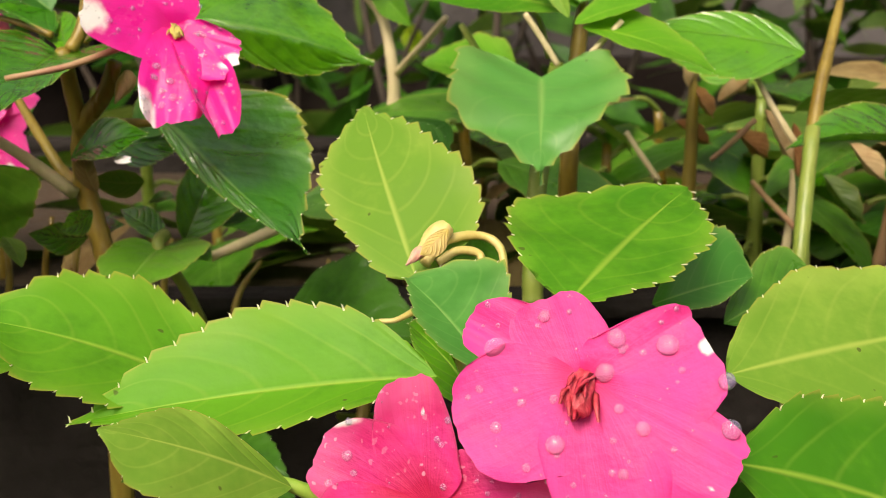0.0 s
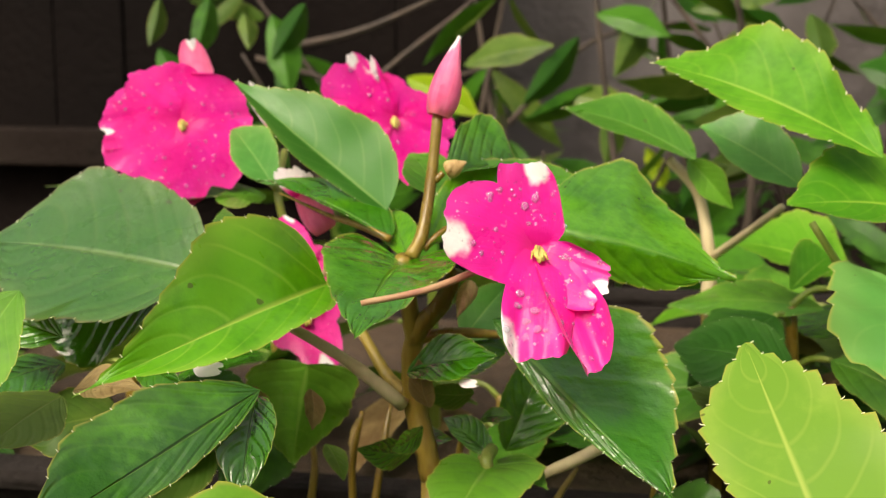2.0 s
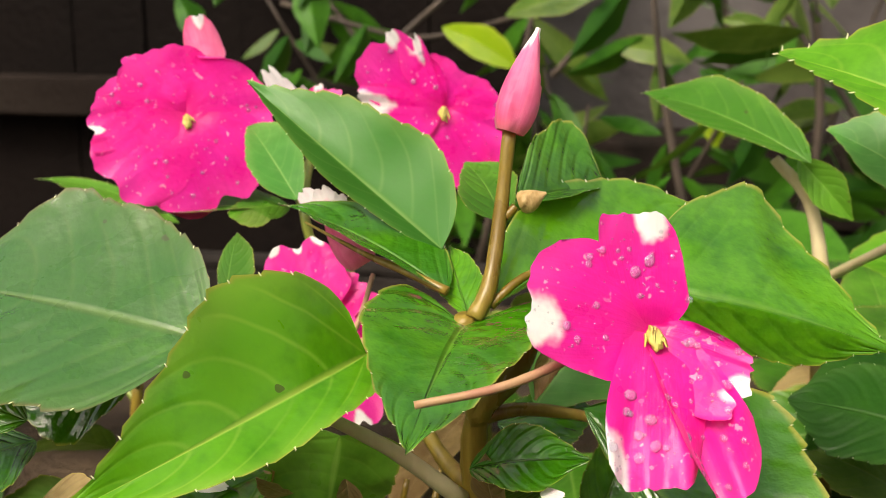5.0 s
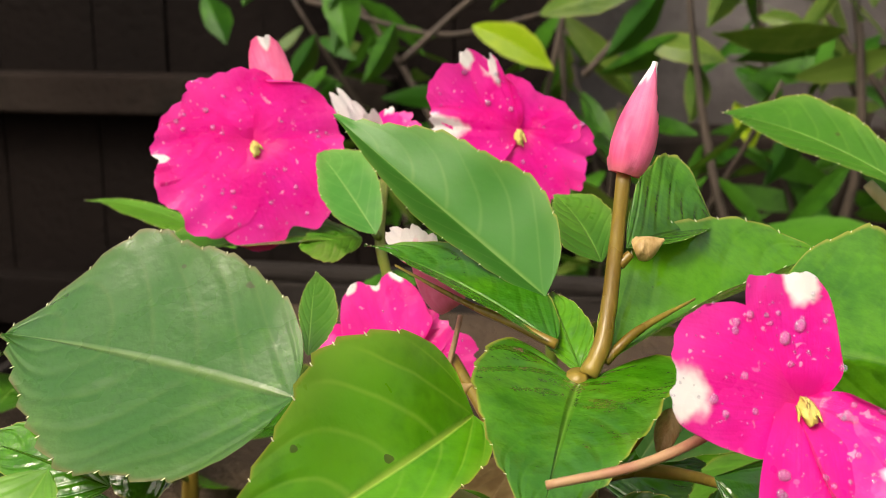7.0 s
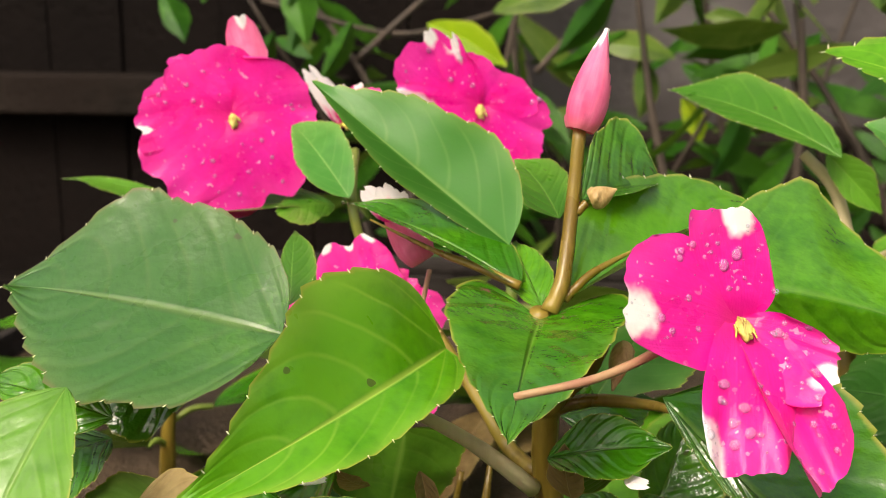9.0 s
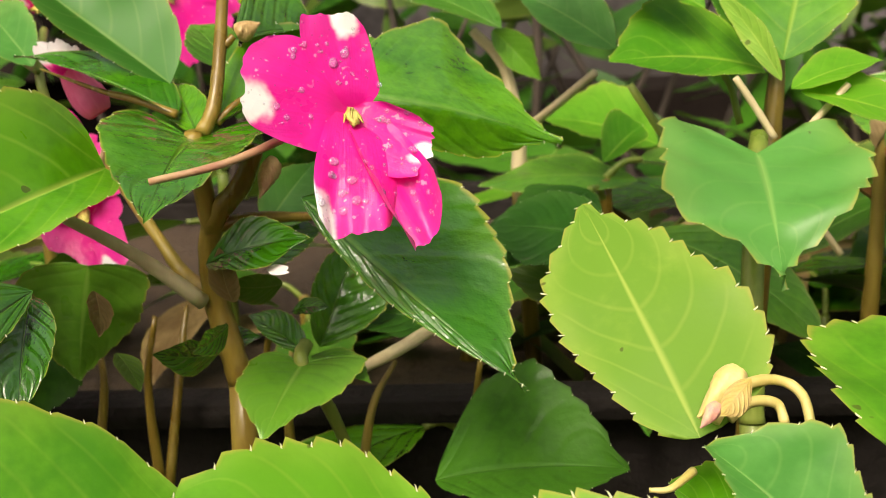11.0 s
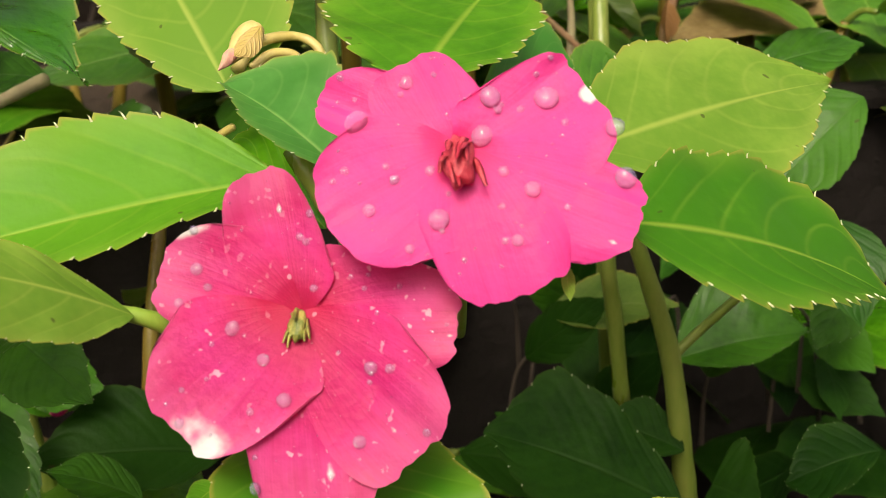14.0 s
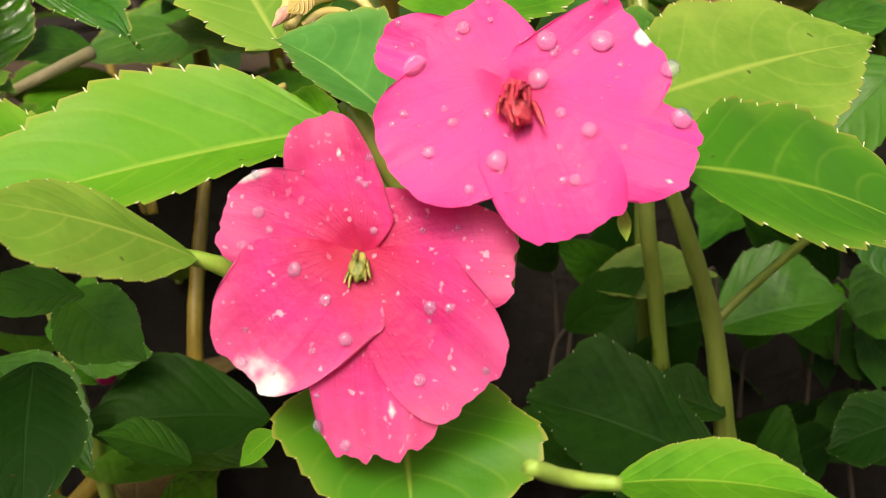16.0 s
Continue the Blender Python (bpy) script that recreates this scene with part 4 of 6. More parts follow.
flower(left, (-0.0627, 0.2809, 0.4327), (0.3000, -0.8500, 0.4300), [
    ((-0.0653, 0.2859, 0.4513), ((-0.0720, 0.2840, 0.4523), (-0.0574, 0.2833, 0.4408)), {'notch': 0.03, 'blunt': 4.0, 'cup': 0.02, 'frill': 0.01, 'root': 0.3, 'white': ((0.25, 1.0, 0.32),)}),
    ((-0.0823, 0.2733, 0.4383), ((-0.0773, 0.2798, 0.4478), (-0.0722, 0.2719, 0.4286)), {'cup': 0.03, 'notch': 0.03, 'blunt': 3.2, 'root': 0.25, 'white': ((-0.25, 1.0, 0.36),)}),
    ((-0.0470, 0.2799, 0.4269), ((-0.0546, 0.2808, 0.4338), (-0.0507, 0.2750, 0.4198)), {'cup': 0.02, 'frill': 0.03, 'curl': 0.06, 'notch': 0.05, 'root': 0.3, 'white': ((0.35, 0.95, 0.22),)}),
    ((-0.0512, 0.2689, 0.4080), ((-0.0574, 0.2712, 0.4169), (-0.0476, 0.2747, 0.4170)), {'cup': -0.02, 'curl': 0.10, 'fold': 0.10, 'blunt': 2.6, 'notch': 0.0, 'root': 0.45, 'ruffle': 0.06, 'frill': 0.010, 'white': ((-0.2, 0.8, 0.05, 0.6),)}),
    ((-0.0622, 0.2670, 0.4119), ((-0.0686, 0.2669, 0.4161), (-0.0545, 0.2717, 0.4158)), {'cup': 0.0, 'frill': 0.010, 'blunt': 4.2, 'notch': 0.0, 'root': 0.5, 'ruffle': 0.075, 'white': ((0.75, 0.97, 0.30),)}),
], PINK_HOT, 46, seed=5, core=0.8, drop_size=0.0009, label='hot pink bloom with white petal tips, wet')
flower(left, (-0.1865, 0.3899, 0.4527), (0.3886, -0.8917, 0.2320), [
    ((-0.1934, 0.3917, 0.4710), ((-0.2039, 0.3857, 0.4656), (-0.1820, 0.3956, 0.4671)), {'cup': 0.05, 'ruffle': 0.028, 'blunt': 2.2, 'frill': 0.014, 'notch': 0.02}),
    ((-0.2039, 0.3858, 0.4661), ((-0.2094, 0.3803, 0.4538), (-0.1966, 0.3899, 0.4693)), {'cup': -0.02, 'ruffle': 0.028, 'blunt': 2.3, 'frill': 0.014, 'notch': 0.09}),
    ((-0.2095, 0.3788, 0.4486), ((-0.2076, 0.3780, 0.4421), (-0.2064, 0.3828, 0.4587)), {'cup': 0.04, 'ruffle': 0.028, 'blunt': 2.2, 'frill': 0.014, 'notch': 0.10, 'white': ((0.1, 0.97, 0.12),)}),
    ((-0.1666, 0.3992, 0.4550), ((-0.1820, 0.3958, 0.4676), (-0.1678, 0.3958, 0.4441)), {'cup': 0.01, 'ruffle': 0.028, 'blunt': 2.3, 'frill': 0.02, 'notch': 0.02}),
    ((-0.2035, 0.3779, 0.4350), ((-0.2080, 0.3794, 0.4481), (-0.1912, 0.3821, 0.4306)), {'cup': 0.03, 'ruffle': 0.028, 'blunt': 2.3, 'frill': 0.012, 'notch': 0.10}),
    ((-0.1752, 0.3888, 0.4293), ((-0.1684, 0.3962, 0.4466), (-0.1927, 0.3815, 0.4306)), {'cup': -0.03, 'ruffle': 0.028, 'blunt': 2.3, 'frill': 0.012, 'notch': 0.12}),
], PINK_HOT, 30, seed=31, core=0.75, drop_size=0.0008, label='hot pink bloom facing out, sprinkled with drops')
flower(left, (-0.1823, 0.3969, 0.4646), (0.4174, -0.9087, -0.0030), [
    ((-0.1886, 0.4031, 0.4787), 0.0113, {'curl': 0.1, 'fold': -0.25, 'white': ((0.1, 1, 0.26),), 'material': BUD_PINK}),
], PINK_BACK, 0, seed=33, label='rolled pale pink petal with white tip')
flower(left, (-0.1609, 0.4132, 0.4485), (0.1646, -0.5962, 0.7858), [
    ((-0.1722, 0.4105, 0.4647), 0.0075, {'blunt': 4, 'notch': 0.12, 'root': 0.4, 'white': ((0, 1, 1.1),)}),
    ((-0.1671, 0.4086, 0.4611), 0.0070, {'blunt': 4, 'notch': 0.1, 'root': 0.4, 'white': ((0, 1, 1.1),)}),
    ((-0.1621, 0.4092, 0.4594), 0.0070, {'notch': 0.1, 'root': 0.4, 'white': ((0, 1, 0.9),)}),
    ((-0.1556, 0.4135, 0.4588), 0.0100, {'frill': 0.03, 'white': ((-0.4, 1, 0.25),)}),
    ((-0.1518, 0.4189, 0.4560), 0.0120, {'frill': 0.03}),
], PINK_HOT, 0, seed=35, label='pink bloom seen edge-on with white frilled petals')
flower(left, (-0.1251, 0.4267, 0.4527), (0.2337, -0.9640, 0.1268), [
    ((-0.1189, 0.4297, 0.4638), ((-0.1304, 0.4274, 0.4676), (-0.1084, 0.4309, 0.4540)), {'cup': 0.03, 'blunt': 3.4, 'frill': 0.02}),
    ((-0.1054, 0.4305, 0.4450), ((-0.1085, 0.4311, 0.4555), (-0.1063, 0.4291, 0.4363)), {'cup': -0.03, 'frill': 0.02, 'root': 0.25}),
    ((-0.1144, 0.4266, 0.4324), ((-0.1109, 0.4283, 0.4389), (-0.1320, 0.4240, 0.4452)), {'cup': -0.02, 'blunt': 3.6, 'frill': 0.03, 'root': 0.25}),
    ((-0.1430, 0.4250, 0.4729), ((-0.1501, 0.4218, 0.4618), (-0.1304, 0.4275, 0.4684)), {'white': ((0.3, 1, 0.25),), 'cup': 0.08, 'blunt': 3.4}),
    ((-0.1342, 0.4272, 0.4736), ((-0.1385, 0.4255, 0.4684), (-0.1297, 0.4277, 0.4684)), {'white': ((0, 1, 0.4),), 'cup': 0.08}),
    ((-0.1491, 0.4212, 0.4547), ((-0.1474, 0.4222, 0.4598), (-0.1357, 0.4231, 0.4444)), {'notch': 0.08, 'blunt': 3.2, 'white': ((0.0, 1, 0.5),)}),
], PINK_HOT, 18, seed=37, core=0.75, drop_size=0.0008, label='hot pink bloom with curled white edges')
flower(left, (-0.1446, 0.3649, 0.4068), (0.2115, -0.8456, 0.4901), [
    ((-0.1257, 0.3710, 0.4074), 0.0158, {}),
    ((-0.1351, 0.3741, 0.4156), 0.0133, {}),
    ((-0.1649, 0.3638, 0.4107), 0.0132, {}),
    ((-0.1386, 0.3589, 0.3983), 0.0193, {}),
    ((-0.1516, 0.3718, 0.4247), 0.0226, {'notch': 0.13, 'white': ((-0.55, 1.0, 0.13), (0.5, 1.0, 0.13), (0, 1.0, 0.1))}),
], PINK_HOT, 5, seed=41, drop_size=0.0006, label='hot pink bloom half hidden behind a leaf')
flower(left, (-0.1381, 0.3625, 0.3977), (0.2456, -0.8138, 0.5266), [
    ((-0.1418, 0.3537, 0.3891), 0.0193, {'cup': -0.1}),
    ((-0.1299, 0.3549, 0.3833), 0.0163, {'white': ((0, 1, 0.25),)}),
    ((-0.1291, 0.3637, 0.3947), 0.0167, {}),
], PINK_HOT, 0, seed=43, label='hanging hot pink petals with a white edge')
bud(left, (-0.0917, 0.3219, 0.4592), (-0.0869, 0.3264, 0.4788), 0.0043, BUD_PINK, label='closed pink bud with a white tip')
bud(left, (-0.0891, 0.3192, 0.4457), (-0.0840, 0.3197, 0.4480), 0.0025, POD_TAN, white=False, name='seed_pod', label='withered tan seed pod')
leaf(side, (-0.1690, 0.3243, 0.4090), (-0.1993, 0.3168, 0.4022), (-0.1828, 0.3107, 0.3919), (-0.1867, 0.3257, 0.4076), GREEN_WET, teeth=9)
stem(left, [(-0.0917, 0.3182, 0.4433), (-0.0909, 0.3186, 0.4441), (-0.0898, 0.3191, 0.4453)], [0.001, 0.0009], STEM_BROWN, name='pod_stalk')
bud(left, (-0.0813, 0.3097, 0.4192), (-0.0834, 0.3017, 0.4127), 0.0024, POD_TAN, white=False, name='seed_pod', label='tan drooping seed pod')
bud(left, (-0.1280, 0.3422, 0.4071), (-0.1226, 0.3420, 0.4106), 0.0023, POD_TAN, white=False, name='seed_pod')
bud(left, (-0.1277, 0.3466, 0.4256), (-0.1372, 0.3472, 0.4409), 0.0046, BUD_PINK, white=False, label='folded pink bloom with a white frilled top')
flower(left, (-0.1335, 0.3427, 0.4364), (0.2, -0.80, 0.55), [
    ((-0.1407, 0.3427, 0.4426), 0.0060, {'root': 0.5, 'cup': 0.1, 'white': ((0, 1, 1.0),)}),
    ((-0.1362, 0.3428, 0.4437), 0.0060, {'root': 0.5, 'notch': 0.12, 'white': ((0, 1, 1.0),)}),
    ((-0.1320, 0.3433, 0.4423), 0.0060, {'root': 0.5, 'white': ((0, 1, 0.9),)}),
], PINK_HOT, 0, seed=71, core=0.05, label='white frilled mouth of a folded bloom')
leaf(heart, (0.0263, 0.3195, 0.4176), (0.0238, 0.2871, 0.3959), (0.0477, 0.3049, 0.4119), (0.0010, 0.3030, 0.4103), GREEN_BLUE, heart=0.40, shoulder=0.45, drip=0.2, teeth=9, wave=0.1, tooth=0.09, full=1.6)
stem(heart, [(0.0240, 0.3050, 0.3588), (0.0241, 0.3071, 0.3668), (0.0253, 0.3145, 0.3879), (0.0324, 0.3401, 0.4189)], [0.003, 0.0028, 0.0024], STEM_GREEN)
leaf(back, (0.0182, 0.3400, 0.4490), (-0.0393, 0.3725, 0.4722), (-0.0161, 0.3504, 0.4569), (-0.0047, 0.3701, 0.4755), GREEN_LIGHT, wave=0.09, teeth=12, spike=1.45, tooth=0.11)
leaf(back, (0.0345, 0.3457, 0.4341), (-0.0051, 0.3353, 0.4372), (0.0125, 0.3294, 0.4317), (0.0126, 0.3596, 0.4481), GREEN_LIGHT, teeth=10, shoulder=0.5)
leaf(back, (0.0393, 0.3466, 0.4361), (0.0536, 0.3716, 0.4724), (0.0258, 0.3659, 0.4582), (0.0610, 0.3540, 0.4528), GREEN_LIGHT, teeth=11)
leaf(back, (0.0045, 0.3854, 0.4369), (-0.0247, 0.3947, 0.4533), (-0.0108, 0.3837, 0.4385), (-0.0055, 0.3973, 0.4551), GREEN_BLUE)
leaf(back, (0.0387, 0.3483, 0.4347), (0.0264, 0.3752, 0.4521), (0.0297, 0.3583, 0.4398), (0.0362, 0.3704, 0.4468), GREEN_LIGHT)
leaf(back, (0.1068, 0.3537, 0.4216), (0.0575, 0.3672, 0.4263), (0.0787, 0.3407, 0.4109), (0.0889, 0.3680, 0.4293), GREEN_DARK)
stem(back, [(0.0383, 0.3507, 0.4085), (0.0408, 0.3560, 0.4307), (0.0417, 0.3578, 0.4383)], [0.0028, 0.0022, 0.001], STEM_BROWN)
leaf(back, (0.0343, 0.3303, 0.4327), (0.0219, 0.3485, 0.4534), (0.0257, 0.3382, 0.4406), (0.0315, 0.3424, 0.4442), GREEN_PALE, teeth=7)
leaf(back, (0.0356, 0.3270, 0.4311), (0.0587, 0.3330, 0.4368), (0.0483, 0.3374, 0.4378), (0.0451, 0.3238, 0.4316), GREEN_LIGHT, teeth=7)
leaf(back, (0.0378, 0.3270, 0.4304), (0.0721, 0.3153, 0.4192), (0.0532, 0.3345, 0.4313), (0.0507, 0.3143, 0.4227), GREEN_LIGHT, teeth=9)
stem(back, [(0.0310, 0.3226, 0.4205), (0.0264, 0.3236, 0.4277), (0.0219, 0.3245, 0.4342)], [0.0009, 0.0008], STEM_PALE, name='petiole')
stem(back, [(0.0354, 0.3227, 0.4190), (0.0426, 0.3246, 0.4263), (0.0484, 0.3262, 0.4321)], [0.0009, 0.0008], STEM_PALE, name='petiole')
stem(back, [(0.0313, 0.3535, 0.4197), (0.0273, 0.3566, 0.4322), (0.0152, 0.3693, 0.4416)], [0.001, 0.0009], STEM_GREEN, name='petiole')
stem(back, [(0.0148, 0.3628, 0.4143), (0.0054, 0.3664, 0.4288)], [0.0012, 0.001], STEM_GREEN, name='petiole')
leaf(far, (-0.0242, 0.4249, 0.4406), (-0.0710, 0.4633, 0.4551), (-0.0532, 0.4378, 0.4455), (-0.0442, 0.4578, 0.4558), GREEN_MID)
leaf(far, (-0.0258, 0.4402, 0.4395), (-0.0113, 0.4309, 0.4241), (-0.0154, 0.4324, 0.4364), (-0.0228, 0.4302, 0.4288), GREEN_MID)
stem(far, [(-0.0179, 0.4333, 0.3911), (-0.0184, 0.4344, 0.4088), (-0.0226, 0.4387, 0.4279), (-0.0326, 0.4394, 0.4395)], [0.0028, 0.002, 0.0016], STEM_PALE)
stem(far, [(-0.0174, 0.4342, 0.4069), (-0.0066, 0.4136, 0.4197), (0.0009, 0.3989, 0.4290)], [0.0014, 0.0012], STEM_PALE, name='petiole')
leaf(far, (0.0295, 0.4472, 0.4006), (-0.0079, 0.4574, 0.4088), (0.0095, 0.4356, 0.3998), (0.0153, 0.4706, 0.4160), GREEN_LIGHT)
leaf(far, (0.0072, 0.4204, 0.3993), (0.0214, 0.4339, 0.4091), (0.0116, 0.4333, 0.4130), (0.0203, 0.4229, 0.4050), GREEN_LIGHT)
leaf(low, (-0.0774, 0.3133, 0.3720), (-0.0839, 0.2912, 0.3626), (-0.0641, 0.3074, 0.3700), (-0.0905, 0.3061, 0.3706), GREEN_MID, heart=0.22, teeth=9)
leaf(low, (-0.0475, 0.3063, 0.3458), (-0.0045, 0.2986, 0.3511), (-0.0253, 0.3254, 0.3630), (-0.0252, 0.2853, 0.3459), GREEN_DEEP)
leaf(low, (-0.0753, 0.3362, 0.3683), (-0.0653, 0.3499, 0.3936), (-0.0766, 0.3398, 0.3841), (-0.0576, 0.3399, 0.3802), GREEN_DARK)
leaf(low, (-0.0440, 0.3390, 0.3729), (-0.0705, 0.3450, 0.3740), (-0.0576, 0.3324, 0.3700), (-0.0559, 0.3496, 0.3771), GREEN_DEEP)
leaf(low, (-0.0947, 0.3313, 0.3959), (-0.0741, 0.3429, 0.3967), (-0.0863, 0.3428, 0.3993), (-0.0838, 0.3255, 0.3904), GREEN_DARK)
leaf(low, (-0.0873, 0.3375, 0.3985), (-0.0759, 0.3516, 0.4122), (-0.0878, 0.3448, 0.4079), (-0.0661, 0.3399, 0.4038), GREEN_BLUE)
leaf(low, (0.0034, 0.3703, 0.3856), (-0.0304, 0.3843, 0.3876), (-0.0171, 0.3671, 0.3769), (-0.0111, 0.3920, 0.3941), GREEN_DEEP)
leaf(low, (0.0035, 0.3853, 0.3619), (-0.0253, 0.3962, 0.3713), (-0.0154, 0.3744, 0.3636), (-0.0108, 0.3970, 0.3713), GREEN_OLIVE)
leaf(low, (0.0171, 0.4143, 0.3945), (-0.0318, 0.4214, 0.3924), (-0.0111, 0.4112, 0.3880), (-0.0046, 0.4339, 0.3955), GREEN_MID)
stem(low, [(-0.0655, 0.3211, 0.3672), (-0.0551, 0.3275, 0.3705), (-0.0453, 0.3389, 0.3729)], [0.0014, 0.0018], STEM_PALE, name='petiole')
stem(low, [(-0.0771, 0.3200, 0.3742), (-0.0774, 0.3133, 0.3720), (-0.0718, 0.3187, 0.3585), (-0.0679, 0.3258, 0.3440)], [0.0018, 0.0014], STEM_GREEN)
leaf(low, (-0.0763, 0.3166, 0.3728), (-0.0912, 0.3276, 0.3794), (-0.0847, 0.3196, 0.3742), (-0.0827, 0.3281, 0.3794), GREEN_DARK)
leaf(low, (-0.0758, 0.3195, 0.3717), (-0.0613, 0.3063, 0.3693), (-0.0682, 0.3219, 0.3716), (-0.0705, 0.3111, 0.3697), GREEN_MID)
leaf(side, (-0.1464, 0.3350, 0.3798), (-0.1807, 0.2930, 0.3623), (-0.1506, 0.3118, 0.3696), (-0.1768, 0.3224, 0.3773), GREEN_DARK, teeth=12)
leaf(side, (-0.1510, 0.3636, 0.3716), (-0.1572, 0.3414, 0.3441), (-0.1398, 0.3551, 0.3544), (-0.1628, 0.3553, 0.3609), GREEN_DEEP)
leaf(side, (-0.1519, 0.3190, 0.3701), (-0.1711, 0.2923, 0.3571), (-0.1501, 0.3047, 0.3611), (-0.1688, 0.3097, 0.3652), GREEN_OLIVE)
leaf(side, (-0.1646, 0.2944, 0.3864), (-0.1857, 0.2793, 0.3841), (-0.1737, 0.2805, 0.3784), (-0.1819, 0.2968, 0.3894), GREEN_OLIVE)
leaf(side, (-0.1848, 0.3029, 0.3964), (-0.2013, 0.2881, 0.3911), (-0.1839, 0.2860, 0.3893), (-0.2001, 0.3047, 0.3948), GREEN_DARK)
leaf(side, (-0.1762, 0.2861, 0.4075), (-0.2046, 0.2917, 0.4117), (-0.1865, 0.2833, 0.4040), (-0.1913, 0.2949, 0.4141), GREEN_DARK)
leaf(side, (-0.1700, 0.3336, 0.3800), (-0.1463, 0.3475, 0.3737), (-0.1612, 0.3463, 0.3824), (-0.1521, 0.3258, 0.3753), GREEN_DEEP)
leaf(right, (0.1620, 0.2929, 0.3938), (0.1233, 0.3284, 0.4059), (0.1361, 0.2964, 0.3842), (0.1554, 0.3266, 0.4154), GREEN_MID)
leaf(right, (0.1388, 0.3307, 0.3961), (0.0940, 0.3224, 0.3977), (0.1185, 0.3256, 0.3991), (0.1285, 0.3508, 0.4031), GREEN_DARK)
stem(right, [(0.1004, 0.3202, 0.3627), (0.1008, 0.3248, 0.3805), (0.1040, 0.3320, 0.3950)], [0.0022, 0.002], STEM_GREEN)
stem(right, [(0.1036, 0.3312, 0.3935), (0.1080, 0.3420, 0.4100), (0.1150, 0.3549, 0.4268), (0.1235, 0.3714, 0.4460)], [0.0021, 0.002, 0.0016, 0.0009], STEM_BROWN)
stem(right, [(0.1036, 0.2672, 0.2596), (0.1019, 0.2677, 0.2761), (0.0991, 0.2695, 0.3023), (0.0916, 0.2685, 0.3264), (0.0866, 0.2689, 0.3405)], [0.003, 0.0028, 0.0024, 0.0018], STEM_GREEN)
stem(right, [(0.0991, 0.2694, 0.3017), (0.1086, 0.2689, 0.3099), (0.1194, 0.2614, 0.3237), (0.1255, 0.2498, 0.3351)], [0.0013, 0.0011], STEM_GREEN, name='petiole')
stem(right, [(0.0973, 0.2959, 0.2768), (0.0944, 0.2950, 0.3045), (0.0910, 0.2924, 0.3265), (0.0953, 0.3069, 0.3728), (0.1022, 0.3263, 0.4030)], [0.0023, 0.0021], STEM_GREEN)
leaf(right, (0.0948, 0.2509, 0.2696), (0.0519, 0.2767, 0.2857), (0.0630, 0.2476, 0.2705), (0.0751, 0.2844, 0.2921), GREEN_SHADED)
leaf(right, (0.1006, 0.2634, 0.2785), (0.0838, 0.2793, 0.2825), (0.0893, 0.2657, 0.2777), (0.0960, 0.2777, 0.2861), GREEN_SHADED)
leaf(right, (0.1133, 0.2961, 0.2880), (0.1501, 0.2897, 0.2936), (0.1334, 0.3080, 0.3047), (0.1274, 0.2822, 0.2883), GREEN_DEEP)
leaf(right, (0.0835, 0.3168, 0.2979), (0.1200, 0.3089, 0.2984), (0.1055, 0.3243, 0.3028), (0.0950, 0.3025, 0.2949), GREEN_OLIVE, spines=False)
leaf(right, (0.1149, 0.2755, 0.2598), (0.1229, 0.2625, 0.2586), (0.1238, 0.2773, 0.2710), (0.1063, 0.2642, 0.2524), GREEN_SHADED)
leaf(right, (0.1604, 0.2675, 0.2662), (0.1342, 0.2709, 0.2588), (0.1387, 0.2588, 0.2578), (0.1515, 0.2809, 0.2680), GREEN_SHADED)
leaf(right, (0.1711, 0.2989, 0.3028), (0.1511, 0.2880, 0.2891), (0.1636, 0.2860, 0.2914), (0.1578, 0.3000, 0.2973), GREEN_DEEP)
leaf(front, (-0.0859, 0.2418, 0.3655), (-0.1409, 0.2193, 0.3776), (-0.1069, 0.2117, 0.3667), (-0.1171, 0.2431, 0.3853), GREEN_LIGHT)
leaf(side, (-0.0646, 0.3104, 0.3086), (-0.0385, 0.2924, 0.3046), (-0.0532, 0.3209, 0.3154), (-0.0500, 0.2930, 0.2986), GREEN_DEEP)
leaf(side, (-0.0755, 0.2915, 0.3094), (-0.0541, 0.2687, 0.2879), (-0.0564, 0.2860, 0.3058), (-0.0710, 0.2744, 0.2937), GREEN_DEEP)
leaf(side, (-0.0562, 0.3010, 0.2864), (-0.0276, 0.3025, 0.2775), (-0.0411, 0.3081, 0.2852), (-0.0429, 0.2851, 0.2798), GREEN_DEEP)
hedge = thing("shrub", (0.0500, 1.1200, 0.0000), "dark garden shrub with yellow-green and dark strap leaves", "shrub", "shrubs")
leaf(hedge, (-0.2600, 1.1114, 0.4541), (-0.1885, 1.0967, 0.4184), (-0.2205, 1.1283, 0.4472), (-0.2301, 1.1000, 0.4240), GREEN_YELLOW, spines=False, teeth=6, tooth=0.02)
leaf(hedge, (-0.0403, 1.1414, 0.3911), (-0.0256, 1.1146, 0.3531), (-0.0231, 1.1510, 0.3724), (-0.0415, 1.1255, 0.3689), GREEN_YELLOW, spines=False, teeth=6, tooth=0.02)
leaf(hedge, (0.0348, 1.1794, 0.4884), (0.0273, 1.1355, 0.3966), (0.0439, 1.1804, 0.4399), (0.0206, 1.1555, 0.4431), GREEN_OLIVE, spines=False, teeth=6, tooth=0.02)
leaf(hedge, (-0.0247, 1.1608, 0.4606), (0.0135, 1.1457, 0.4521), (-0.0025, 1.1762, 0.4624), (-0.0067, 1.1514, 0.4496), GREEN_OLIVE, spines=False, teeth=6, tooth=0.02)
